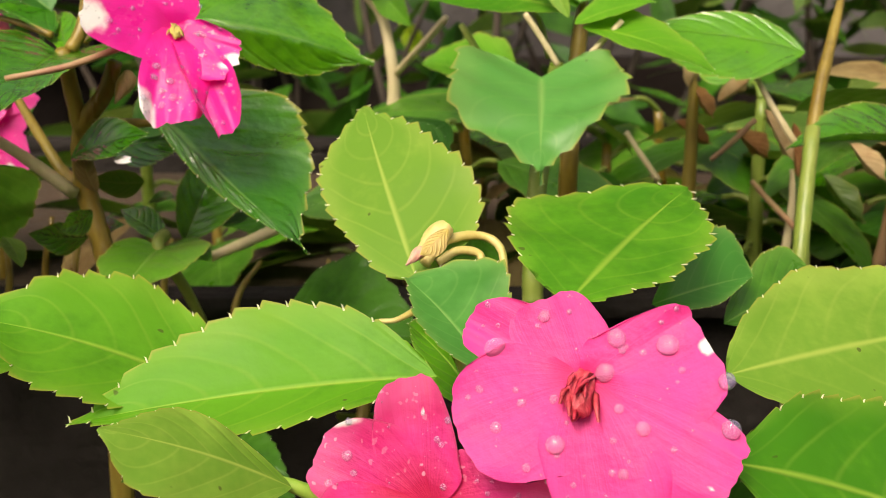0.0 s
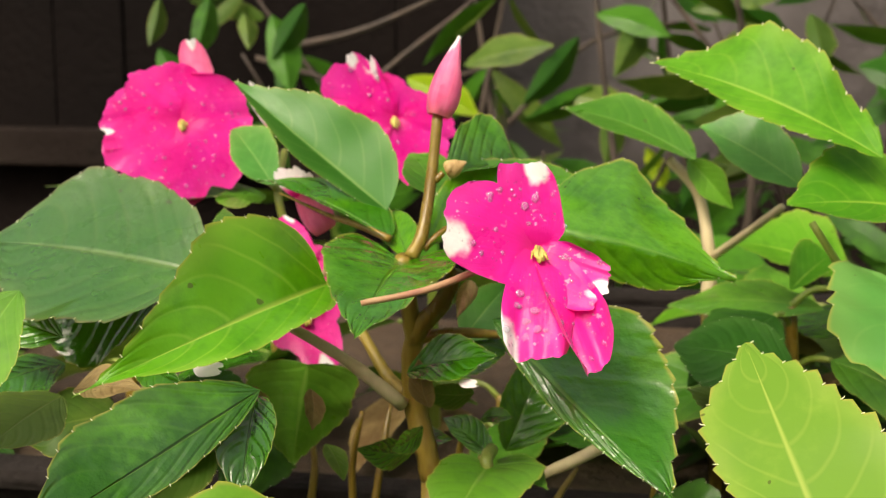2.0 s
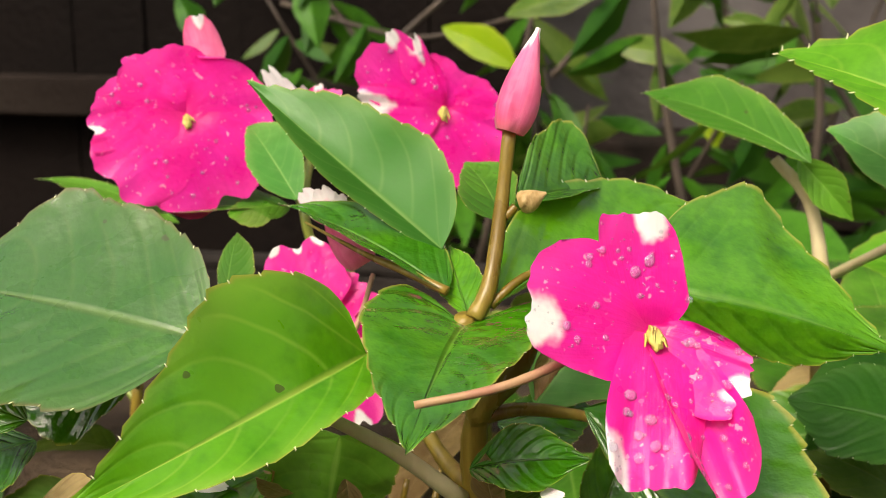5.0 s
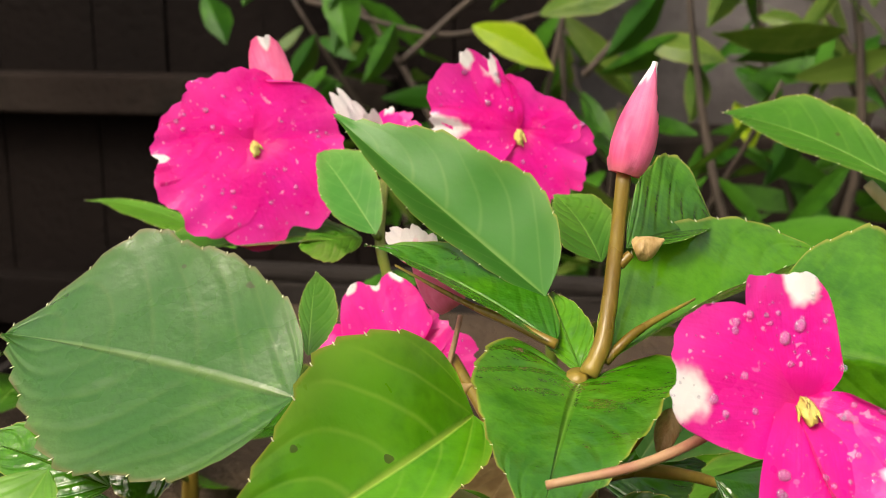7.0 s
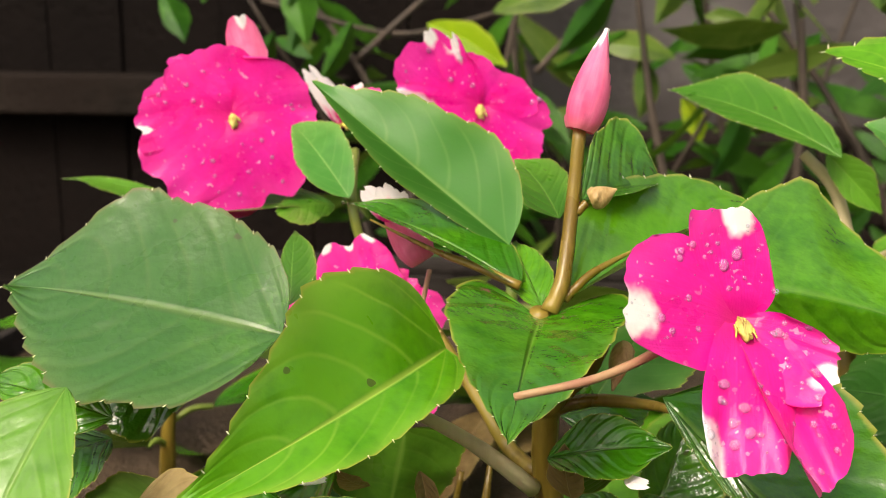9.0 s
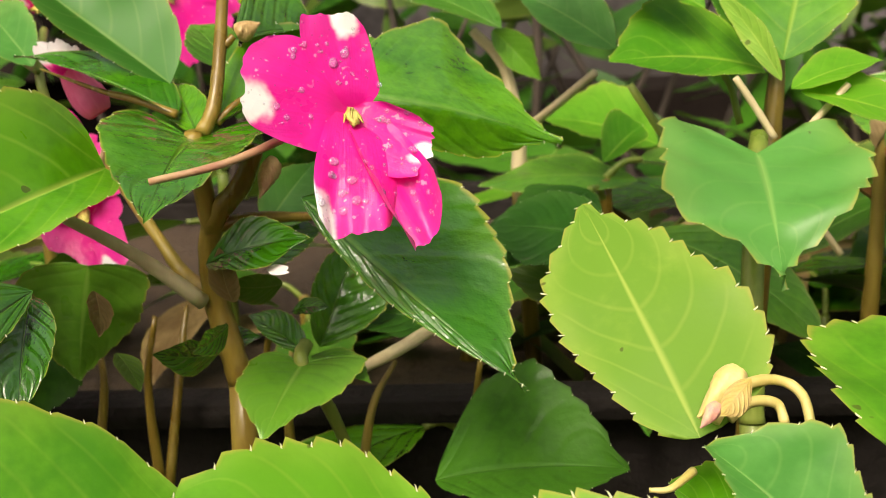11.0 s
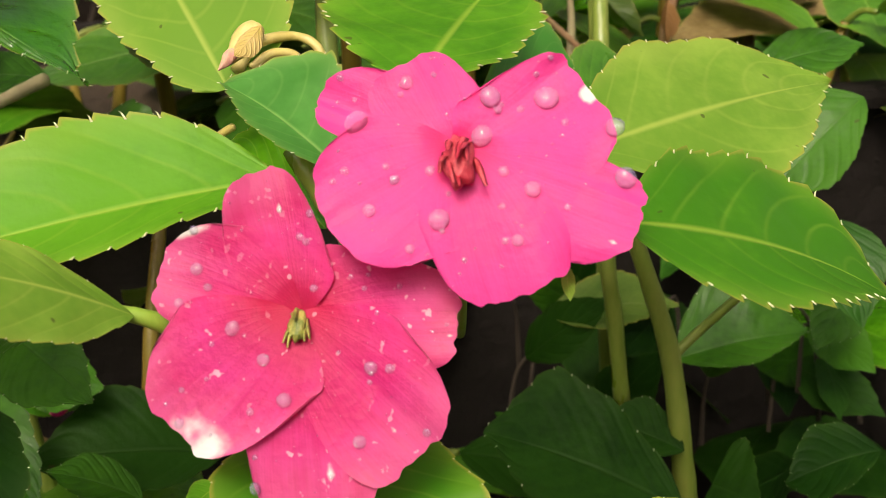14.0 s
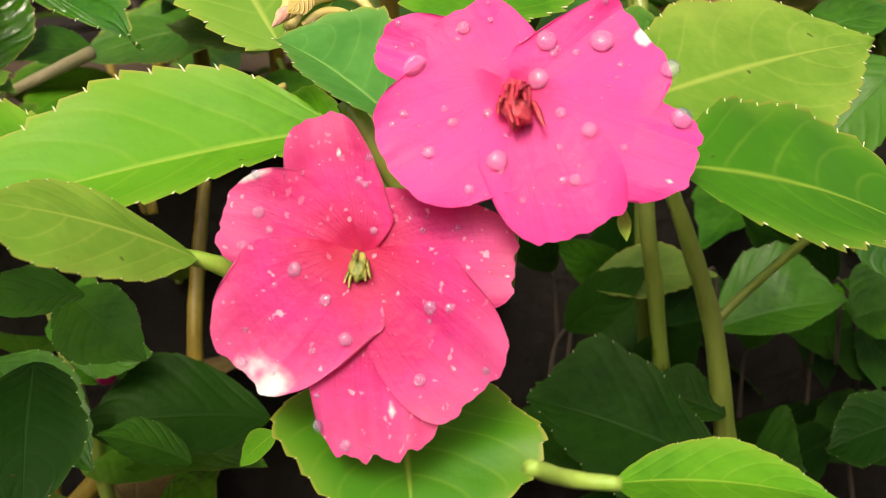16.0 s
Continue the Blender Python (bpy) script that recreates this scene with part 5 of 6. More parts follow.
leaf(hedge, (-0.1216, 1.1357, 0.4376), (-0.0471, 1.1270, 0.4249), (-0.0824, 1.1551, 0.4415), (-0.0856, 1.1285, 0.4199), GREEN_OLIVE, spines=False, teeth=6, tooth=0.02)
leaf(hedge, (-0.0746, 1.1431, 0.4282), (-0.0769, 1.1093, 0.3750), (-0.0650, 1.1486, 0.3986), (-0.0861, 1.1242, 0.4022), GREEN_OLIVE, spines=False, teeth=6, tooth=0.02)
leaf(hedge, (-0.0415, 1.1477, 0.4189), (0.0005, 1.1271, 0.3839), (-0.0116, 1.1617, 0.4081), (-0.0276, 1.1339, 0.3927), GREEN_DEEP, spines=False, teeth=6, tooth=0.02)
leaf(hedge, (0.0159, 1.1517, 0.3863), (-0.0152, 1.1101, 0.3248), (0.0126, 1.1524, 0.3472), (-0.0104, 1.1298, 0.3604), GREEN_DEEP, spines=False, teeth=6, tooth=0.02)
leaf(hedge, (0.0524, 1.1635, 0.4048), (0.0754, 1.1572, 0.4475), (0.0579, 1.1811, 0.4309), (0.0730, 1.1609, 0.4206), GREEN_DEEP, spines=False, teeth=6, tooth=0.02)
leaf(hedge, (-0.0894, 1.1444, 0.4468), (-0.1518, 1.1036, 0.4160), (-0.1166, 1.1432, 0.4206), (-0.1260, 1.1251, 0.4405), GREEN_DEEP, spines=False, teeth=6, tooth=0.02)
leaf(hedge, (-0.4828, 1.0722, 0.4800), (-0.4546, 1.0475, 0.4393), (-0.4659, 1.0823, 0.4635), (-0.4790, 1.0566, 0.4548), GREEN_DEEP, spines=False, teeth=6, tooth=0.02)
leaf(hedge, (-0.3710, 1.0960, 0.4844), (-0.3674, 1.0631, 0.4300), (-0.3656, 1.1008, 0.4554), (-0.3784, 1.0778, 0.4577), GREEN_DEEP, spines=False, teeth=6, tooth=0.02)
leaf(hedge, (-0.3880, 1.0838, 0.4473), (-0.4073, 1.0486, 0.4028), (-0.3959, 1.0860, 0.4186), (-0.4059, 1.0656, 0.4296), GREEN_DEEP, spines=False, teeth=6, tooth=0.02)
leaf(hedge, (-0.3231, 1.0992, 0.4565), (-0.3435, 1.0626, 0.4073), (-0.3300, 1.1011, 0.4259), (-0.3417, 1.0801, 0.4360), GREEN_DEEP, spines=False, teeth=6, tooth=0.02)
leaf(hedge, (-0.4488, 0.9970, 0.5215), (-0.4488, 0.9700, 0.4813), (-0.4494, 1.0036, 0.5000), (-0.4566, 0.9828, 0.5030), GREEN_OLIVE, spines=False, teeth=6, tooth=0.02)
leaf(hedge, (-0.4063, 1.0022, 0.5217), (-0.4106, 0.9732, 0.4722), (-0.4045, 1.0081, 0.4942), (-0.4199, 0.9867, 0.4997), GREEN_DEEP, spines=False, teeth=6, tooth=0.02)
leaf(hedge, (-0.3776, 1.0038, 0.5100), (-0.3663, 0.9796, 0.4783), (-0.3708, 1.0125, 0.4955), (-0.3798, 0.9906, 0.4930), GREEN_OLIVE, spines=False, teeth=6, tooth=0.02)
leaf(hedge, (-0.3539, 1.0063, 0.5077), (-0.3297, 0.9778, 0.4402), (-0.3342, 1.0139, 0.4771), (-0.3553, 0.9898, 0.4703), GREEN_DEEP, spines=False, teeth=6, tooth=0.02)
leaf(hedge, (-0.3258, 1.0113, 0.5172), (-0.3466, 0.9807, 0.4701), (-0.3322, 1.0159, 0.4878), (-0.3465, 0.9957, 0.4994), GREEN_DEEP, spines=False, teeth=6, tooth=0.02)
leaf(hedge, (-0.1923, 1.0192, 0.4659), (-0.1153, 1.0109, 0.4823), (-0.1588, 1.0368, 0.4858), (-0.1507, 1.0136, 0.4628), GREEN_OLIVE, spines=False, teeth=6, tooth=0.02)
leaf(hedge, (-0.0983, 1.0346, 0.4896), (-0.1420, 0.9997, 0.4338), (-0.1129, 1.0371, 0.4537), (-0.1296, 1.0172, 0.4689), GREEN_DEEP, spines=False, teeth=6, tooth=0.02)
leaf(hedge, (-0.0468, 1.0440, 0.5086), (-0.0684, 1.0125, 0.4571), (-0.0473, 1.0491, 0.4779), (-0.0685, 1.0276, 0.4873), GREEN_OLIVE, spines=False, teeth=6, tooth=0.02)
leaf(hedge, (-0.0846, 1.0393, 0.5085), (-0.0228, 1.0234, 0.4894), (-0.0506, 1.0541, 0.5108), (-0.0566, 1.0292, 0.4877), GREEN_DEEP, spines=False, teeth=6, tooth=0.02)
leaf(hedge, (0.0428, 1.0565, 0.5182), (0.0494, 1.0292, 0.4712), (0.0594, 1.0652, 0.4968), (0.0346, 1.0411, 0.4927), GREEN_OLIVE, spines=False, teeth=6, tooth=0.02)
leaf(hedge, (0.0903, 1.0608, 0.5090), (0.0981, 1.0344, 0.4668), (0.1083, 1.0702, 0.4906), (0.0829, 1.0458, 0.4851), GREEN_OLIVE, spines=False, teeth=6, tooth=0.02)
leaf(hedge, (0.1610, 1.0710, 0.5186), (0.1995, 1.0506, 0.4901), (0.1923, 1.0847, 0.5167), (0.1729, 1.0580, 0.4925), GREEN_DEEP, spines=False, teeth=6, tooth=0.02)
leaf(hedge, (0.0718, 1.0554, 0.4901), (0.0322, 1.0339, 0.5126), (0.0474, 1.0630, 0.4920), (0.0578, 1.0470, 0.5114), GREEN_DEEP, spines=False, teeth=6, tooth=0.02)
leaf(hedge, (0.1290, 1.0586, 0.4668), (0.1726, 1.0405, 0.4485), (0.1589, 1.0727, 0.4683), (0.1470, 1.0473, 0.4467), GREEN_DEEP, spines=False, teeth=6, tooth=0.02)
stem(hedge, [(-0.3854, 1.1017, 0.4782), (-0.3136, 1.1165, 0.4939), (-0.2626, 1.1287, 0.5147), (-0.2016, 1.1442, 0.5459)], [0.004, 0.003, 0.002], TWIG, name='branch')
stem(hedge, [(-0.3218, 1.1032, 0.4215), (-0.2716, 1.1194, 0.4682), (-0.2262, 1.1332, 0.5045), (-0.1910, 1.1443, 0.5356)], [0.003, 0.0025, 0.0015], TWIG, name='branch')
stem(hedge, [(-0.1666, 1.1280, 0.4116), (-0.1167, 1.1460, 0.4686), (-0.0762, 1.1572, 0.4945), (-0.0145, 1.1694, 0.5050)], [0.003, 0.0025, 0.0015], TWIG, name='branch')
stem(hedge, [(-0.4620, 1.2838, 0.4715), (-0.3373, 1.3013, 0.4379), (-0.2594, 1.3197, 0.4489), (-0.1489, 1.3500, 0.4821)], [0.003, 0.0025, 0.0015], TWIG, name='branch')
stem(left, [(-0.1000, 0.3100, 0.1200), (-0.0914, 0.3078, 0.2441), (-0.0908, 0.3116, 0.3683)], [0.00403, 0.00341, 0.0031], STEM_BROWN)
stem(front, [(0.0300, 0.2000, 0.1200), (0.0297, 0.1996, 0.2148), (0.0214, 0.2052, 0.3095)], [0.00455, 0.00385, 0.0035], STEM_GREEN)
stem(heart, [(0.0300, 0.3000, 0.1200), (0.0310, 0.2995, 0.2394), (0.0240, 0.3050, 0.3588)], [0.0039, 0.0033, 0.003], STEM_GREEN)
stem(back, [(0.0200, 0.3600, 0.1200), (0.0331, 0.3523, 0.2642), (0.0383, 0.3507, 0.4085)], [0.00364, 0.00308, 0.0028], STEM_BROWN)
stem(far, [(0.0000, 0.4500, 0.1200), (-0.0060, 0.4420, 0.2470), (-0.0179, 0.4333, 0.3911)], [0.00364, 0.00308, 0.0028], STEM_BROWN)
stem(low, [(-0.0500, 0.3300, 0.1000), (-0.0549, 0.3249, 0.2220), (-0.0679, 0.3258, 0.3440)], [0.0026, 0.0022, 0.002], STEM_GREEN)
stem(right, [(0.1300, 0.3300, 0.1200), (0.1208, 0.2956, 0.1898), (0.1036, 0.2672, 0.2596)], [0.00468, 0.00396, 0.0036], STEM_GREEN)
stem(right, [(0.1400, 0.3400, 0.1200), (0.0973, 0.2959, 0.2768)], [0.0034, 0.003], STEM_GREEN)
stem(right, [(0.1200, 0.3500, 0.1200), (0.1004, 0.3202, 0.3627)], [0.0034, 0.0028], STEM_GREEN)
stem(side, [(-0.2200, 0.3400, 0.1200), (-0.1795, 0.3345, 0.2499), (-0.1470, 0.3349, 0.3798)], [0.00182, 0.00154, 0.0014], STEM_BROWN)
stem(side, [(-0.2100, 0.3500, 0.1200), (-0.1510, 0.3636, 0.3716)], [0.002, 0.001], STEM_BROWN)
stem(side, [(-0.2000, 0.3300, 0.1200), (-0.1646, 0.2944, 0.3864)], [0.002, 0.001], STEM_BROWN)
stem(side, [(-0.1196, 0.3547, 0.3716), (-0.1218, 0.3507, 0.3544), (-0.1200, 0.3491, 0.3264)], [0.0007, 0.0011, 0.0015], STEM_BROWN)
stem(side, [(-0.1368, 0.3594, 0.3642), (-0.1343, 0.3543, 0.3517), (-0.1372, 0.3494, 0.3266)], [0.0007, 0.0011, 0.0015], STEM_BROWN)
stem(side, [(-0.1138, 0.3669, 0.3710), (-0.1148, 0.3595, 0.3574), (-0.1177, 0.3490, 0.3263)], [0.0007, 0.0011, 0.0015], STEM_BROWN)
stem(side, [(-0.0893, 0.3541, 0.3712), (-0.0926, 0.3629, 0.3558), (-0.0968, 0.3486, 0.3261)], [0.0007, 0.0011, 0.0015], STEM_BROWN)
stem(low, [(-0.0842, 0.3584, 0.3635), (-0.0853, 0.3493, 0.3510), (-0.0848, 0.3484, 0.3259)], [0.0007, 0.0011, 0.0015], STEM_BROWN)
stem(low, [(-0.0574, 0.3622, 0.3554), (-0.0634, 0.3519, 0.3464), (-0.0668, 0.3480, 0.3257)], [0.0007, 0.0011, 0.0015], STEM_BROWN)
stem(low, [(-0.0349, 0.3503, 0.3590), (-0.0363, 0.3544, 0.3417), (-0.0353, 0.3474, 0.3252)], [0.0007, 0.0011, 0.0015], STEM_BROWN)
stem(front, [(-0.0132, 0.2335, 0.3764), (-0.0097, 0.2337, 0.3765), (-0.0050, 0.2382, 0.3775)], [0.0004, 0.0006, 0.0008], POD_YELLOW, name='tendril')
bud(side, (-0.0540, 0.3131, 0.2918), (-0.0473, 0.3129, 0.2954), 0.0030, PINK_HOT, white=False)
leaf(side, (-0.0464, 0.3164, 0.2904), (-0.0619, 0.3150, 0.2922), (-0.0550, 0.3126, 0.2894), (-0.0553, 0.3242, 0.2916), GREEN_LIGHT, spines=False)
# fill-in leaves for the gloom beside the stems; their dark greens paint it
leaf(right, (0.1170, 0.3543, 0.2800), (0.1405, 0.3259, 0.2751), (0.1338, 0.3468, 0.2848), (0.1227, 0.3369, 0.2702), GREEN_SHADED, spines=False, teeth=8)
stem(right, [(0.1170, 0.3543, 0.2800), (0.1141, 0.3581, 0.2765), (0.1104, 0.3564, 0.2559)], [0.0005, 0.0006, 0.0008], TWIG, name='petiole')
leaf(right, (0.1633, 0.3171, 0.2891), (0.1276, 0.3130, 0.3176), (0.1416, 0.3178, 0.2929), (0.1524, 0.3140, 0.3111), GREEN_SHADED, spines=False, teeth=8)
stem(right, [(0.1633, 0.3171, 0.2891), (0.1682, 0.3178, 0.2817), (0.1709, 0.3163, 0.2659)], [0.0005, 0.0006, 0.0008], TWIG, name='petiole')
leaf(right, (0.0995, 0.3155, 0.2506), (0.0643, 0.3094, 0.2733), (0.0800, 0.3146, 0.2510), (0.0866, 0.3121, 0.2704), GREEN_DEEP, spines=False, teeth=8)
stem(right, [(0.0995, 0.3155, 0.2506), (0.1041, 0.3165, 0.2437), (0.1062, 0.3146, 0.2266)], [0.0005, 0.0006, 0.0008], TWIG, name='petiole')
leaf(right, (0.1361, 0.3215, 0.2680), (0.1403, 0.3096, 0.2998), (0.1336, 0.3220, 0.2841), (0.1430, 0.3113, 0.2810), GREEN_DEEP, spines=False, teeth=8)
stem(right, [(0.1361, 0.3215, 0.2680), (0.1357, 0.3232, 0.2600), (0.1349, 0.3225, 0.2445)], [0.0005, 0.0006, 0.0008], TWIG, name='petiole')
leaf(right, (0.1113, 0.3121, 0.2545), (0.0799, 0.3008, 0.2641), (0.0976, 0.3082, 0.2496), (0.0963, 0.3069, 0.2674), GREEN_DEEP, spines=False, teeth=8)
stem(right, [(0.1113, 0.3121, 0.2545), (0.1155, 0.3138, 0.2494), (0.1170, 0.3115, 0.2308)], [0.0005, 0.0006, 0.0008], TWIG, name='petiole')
leaf(right, (0.0801, 0.3406, 0.2941), (0.0684, 0.3296, 0.3178), (0.0703, 0.3399, 0.3014), (0.0794, 0.3326, 0.3083), GREEN_SHADED, spines=False, teeth=8)
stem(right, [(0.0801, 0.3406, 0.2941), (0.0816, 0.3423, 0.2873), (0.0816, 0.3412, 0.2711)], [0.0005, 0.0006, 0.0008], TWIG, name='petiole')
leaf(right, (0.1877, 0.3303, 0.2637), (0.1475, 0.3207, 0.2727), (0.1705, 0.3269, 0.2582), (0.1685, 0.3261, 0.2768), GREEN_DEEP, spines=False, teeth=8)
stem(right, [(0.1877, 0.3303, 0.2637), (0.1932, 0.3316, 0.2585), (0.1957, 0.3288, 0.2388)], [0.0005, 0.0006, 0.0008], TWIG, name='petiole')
leaf(right, (0.1585, 0.3062, 0.2417), (0.1215, 0.2932, 0.2425), (0.1458, 0.3001, 0.2313), (0.1376, 0.3013, 0.2519), GREEN_SHADED, spines=False, teeth=8)
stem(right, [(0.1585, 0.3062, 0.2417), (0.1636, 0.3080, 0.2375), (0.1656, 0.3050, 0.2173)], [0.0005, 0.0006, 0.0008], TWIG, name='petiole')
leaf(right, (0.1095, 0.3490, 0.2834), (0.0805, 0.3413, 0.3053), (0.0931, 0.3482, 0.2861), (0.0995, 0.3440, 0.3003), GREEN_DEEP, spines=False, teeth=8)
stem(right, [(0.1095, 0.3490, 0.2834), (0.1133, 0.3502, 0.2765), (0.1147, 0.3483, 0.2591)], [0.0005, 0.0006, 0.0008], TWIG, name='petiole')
leaf(right, (0.1636, 0.3222, 0.2679), (0.1803, 0.2944, 0.2601), (0.1784, 0.3140, 0.2693), (0.1653, 0.3059, 0.2587), GREEN_SHADED, spines=False, teeth=8)
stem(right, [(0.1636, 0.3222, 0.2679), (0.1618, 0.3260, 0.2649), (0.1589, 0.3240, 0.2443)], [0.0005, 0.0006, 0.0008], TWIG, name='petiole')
leaf(right, (0.0773, 0.3206, 0.2836), (0.0967, 0.3024, 0.3065), (0.0840, 0.3188, 0.2988), (0.0890, 0.3069, 0.2892), GREEN_SHADED, spines=False, teeth=8)
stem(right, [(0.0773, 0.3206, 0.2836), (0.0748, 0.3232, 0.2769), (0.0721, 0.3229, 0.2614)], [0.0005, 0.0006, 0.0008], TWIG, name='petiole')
leaf(right, (0.1223, 0.3202, 0.2962), (0.0971, 0.3016, 0.2885), (0.1169, 0.3125, 0.2859), (0.1050, 0.3119, 0.2987), GREEN_SHADED, spines=False, teeth=8)
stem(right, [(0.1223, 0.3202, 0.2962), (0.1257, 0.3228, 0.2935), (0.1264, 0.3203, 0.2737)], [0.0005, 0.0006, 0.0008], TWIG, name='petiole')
leaf(right, (0.0977, 0.3141, 0.2639), (0.1110, 0.2983, 0.2901), (0.1000, 0.3137, 0.2804), (0.1082, 0.3012, 0.2712), GREEN_SHADED, spines=False, teeth=8)
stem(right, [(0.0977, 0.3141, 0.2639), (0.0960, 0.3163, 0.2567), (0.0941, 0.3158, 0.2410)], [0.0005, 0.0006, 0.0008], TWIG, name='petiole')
leaf(right, (0.1703, 0.3445, 0.2676), (0.1628, 0.3191, 0.2511), (0.1761, 0.3351, 0.2593), (0.1584, 0.3317, 0.2601), GREEN_SHADED, spines=False, teeth=8)
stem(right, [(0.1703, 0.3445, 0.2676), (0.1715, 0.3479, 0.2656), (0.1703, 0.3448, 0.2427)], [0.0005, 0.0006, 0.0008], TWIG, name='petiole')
leaf(right, (0.1733, 0.3189, 0.2715), (0.1657, 0.2953, 0.2605), (0.1774, 0.3106, 0.2656), (0.1631, 0.3066, 0.2665), GREEN_SHADED, spines=False, teeth=8)
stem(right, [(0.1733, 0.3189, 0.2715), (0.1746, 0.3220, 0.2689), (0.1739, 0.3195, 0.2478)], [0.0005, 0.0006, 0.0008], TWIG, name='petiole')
leaf(right, (0.1090, 0.3719, 0.2730), (0.1143, 0.3608, 0.3077), (0.1048, 0.3733, 0.2904), (0.1184, 0.3617, 0.2872), GREEN_SHADED, spines=False, teeth=8)
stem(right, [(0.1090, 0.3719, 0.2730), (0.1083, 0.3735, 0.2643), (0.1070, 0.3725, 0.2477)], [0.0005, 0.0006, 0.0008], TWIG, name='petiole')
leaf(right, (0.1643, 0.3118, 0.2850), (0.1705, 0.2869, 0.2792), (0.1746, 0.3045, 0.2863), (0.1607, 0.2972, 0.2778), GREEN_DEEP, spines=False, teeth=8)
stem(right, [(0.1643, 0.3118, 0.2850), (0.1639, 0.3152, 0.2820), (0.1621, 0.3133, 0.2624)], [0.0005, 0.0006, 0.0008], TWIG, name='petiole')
leaf(right, (0.0988, 0.3611, 0.2723), (0.1226, 0.3308, 0.2619), (0.1167, 0.3522, 0.2737), (0.1035, 0.3433, 0.2608), GREEN_SHADED, spines=False, teeth=8)
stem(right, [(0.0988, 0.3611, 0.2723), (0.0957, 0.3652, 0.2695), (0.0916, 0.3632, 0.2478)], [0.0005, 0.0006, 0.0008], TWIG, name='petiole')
leaf(side, (-0.1676, 0.2527, 0.4257), (-0.1743, 0.2255, 0.3969), (-0.1614, 0.2377, 0.4100), (-0.1848, 0.2398, 0.4133), GREEN_MID, teeth=11)
leaf(side, (-0.1205, 0.2660, 0.4030), (-0.1485, 0.2175, 0.3878), (-0.1302, 0.2417, 0.3909), (-0.1472, 0.2410, 0.4041), GREEN_WET, teeth=12, sag=-0.03)
leaf(left, (-0.1233, 0.2722, 0.3999), (-0.1207, 0.2523, 0.3828), (-0.1149, 0.2603, 0.3939), (-0.1277, 0.2579, 0.3927), GREEN_WET, teeth=9)
leaf(side, (-0.1533, 0.2761, 0.4051), (-0.1379, 0.2679, 0.4016), (-0.1450, 0.2726, 0.4064), (-0.1452, 0.2664, 0.4004), GREEN_DARK, teeth=7)
leaf(side, (-0.1623, 0.2637, 0.4015), (-0.1456, 0.2617, 0.4030), (-0.1560, 0.2675, 0.4053), (-0.1517, 0.2552, 0.4014), BROWN_DRY, teeth=6, spines=False)
leaf(side, (-0.1657, 0.2649, 0.3997), (-0.1733, 0.2450, 0.3930), (-0.1620, 0.2520, 0.3926), (-0.1778, 0.2555, 0.3993), GREEN_OLIVE, teeth=8)
leaf(left, (-0.0953, 0.3004, 0.3988), (-0.0722, 0.2902, 0.4066), (-0.0840, 0.2987, 0.4080), (-0.0809, 0.2877, 0.4002), GREEN_DARK, teeth=9)
flower(side, (-0.1374, 0.2708, 0.4060), (0.2825, -0.6608, 0.6954), [
    ((-0.1303, 0.2699, 0.4059), 0.0050, {'white': ((0, 0.6, 1.6),), 'frill': 0.04}),
], PINK_BACK, 0, seed=61, core=0.05, label='fallen white petal')
flower(low, (-0.0807, 0.2878, 0.4008), (0.1072, -0.7010, 0.7050), [
    ((-0.0762, 0.2865, 0.4006), 0.0028, {'white': ((0, 0.6, 1.6),), 'frill': 0.04}),
], PINK_BACK, 0, seed=62, core=0.05, label='fallen white petal')
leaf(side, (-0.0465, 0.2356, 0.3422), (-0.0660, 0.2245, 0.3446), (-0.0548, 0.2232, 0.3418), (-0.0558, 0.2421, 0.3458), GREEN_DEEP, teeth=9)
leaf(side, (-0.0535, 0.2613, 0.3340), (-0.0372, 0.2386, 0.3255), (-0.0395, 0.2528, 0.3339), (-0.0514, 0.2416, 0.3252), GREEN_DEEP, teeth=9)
leaf(side, (-0.0589, 0.2438, 0.3266), (-0.0608, 0.2112, 0.3090), (-0.0479, 0.2222, 0.3180), (-0.0708, 0.2276, 0.3193), GREEN_SHADED, teeth=9)
leaf(side, (-0.0116, 0.2892, 0.2847), (-0.0594, 0.2904, 0.2891), (-0.0375, 0.2774, 0.2811), (-0.0366, 0.3040, 0.2963), GREEN_SHADED, teeth=8, spines=False)
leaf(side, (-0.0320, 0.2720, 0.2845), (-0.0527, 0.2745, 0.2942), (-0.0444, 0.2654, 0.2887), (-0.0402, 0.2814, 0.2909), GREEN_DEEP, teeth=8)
leaf(front, (-0.0156, 0.1965, 0.3268), (-0.0223, 0.1962, 0.3217), (-0.0181, 0.1937, 0.3234), (-0.0198, 0.2009, 0.3243), GREEN_LIGHT, teeth=6)
stem(side, [(-0.0293, 0.3253, 0.2844), (-0.0274, 0.3300, 0.2993), (-0.0240, 0.3402, 0.3155), (-0.0200, 0.3505, 0.3323)], [0.0024, 0.0022, 0.0018], STEM_BROWN)
stem(side, [(-0.1900, 0.3600, 0.1200), (-0.0293, 0.3253, 0.2844)], [0.0034, 0.003], STEM_BROWN)
leaf(low, (-0.0907, 0.3044, 0.3892), (-0.0919, 0.2983, 0.4030), (-0.0951, 0.3044, 0.3939), (-0.0874, 0.2981, 0.3973), BROWN_DRY, spines=False, teeth=6)
leaf(low, (-0.0817, 0.3196, 0.3889), (-0.0936, 0.3098, 0.3916), (-0.0877, 0.3180, 0.3855), (-0.0864, 0.3116, 0.3948), GREEN_OLIVE, spines=False, teeth=6)
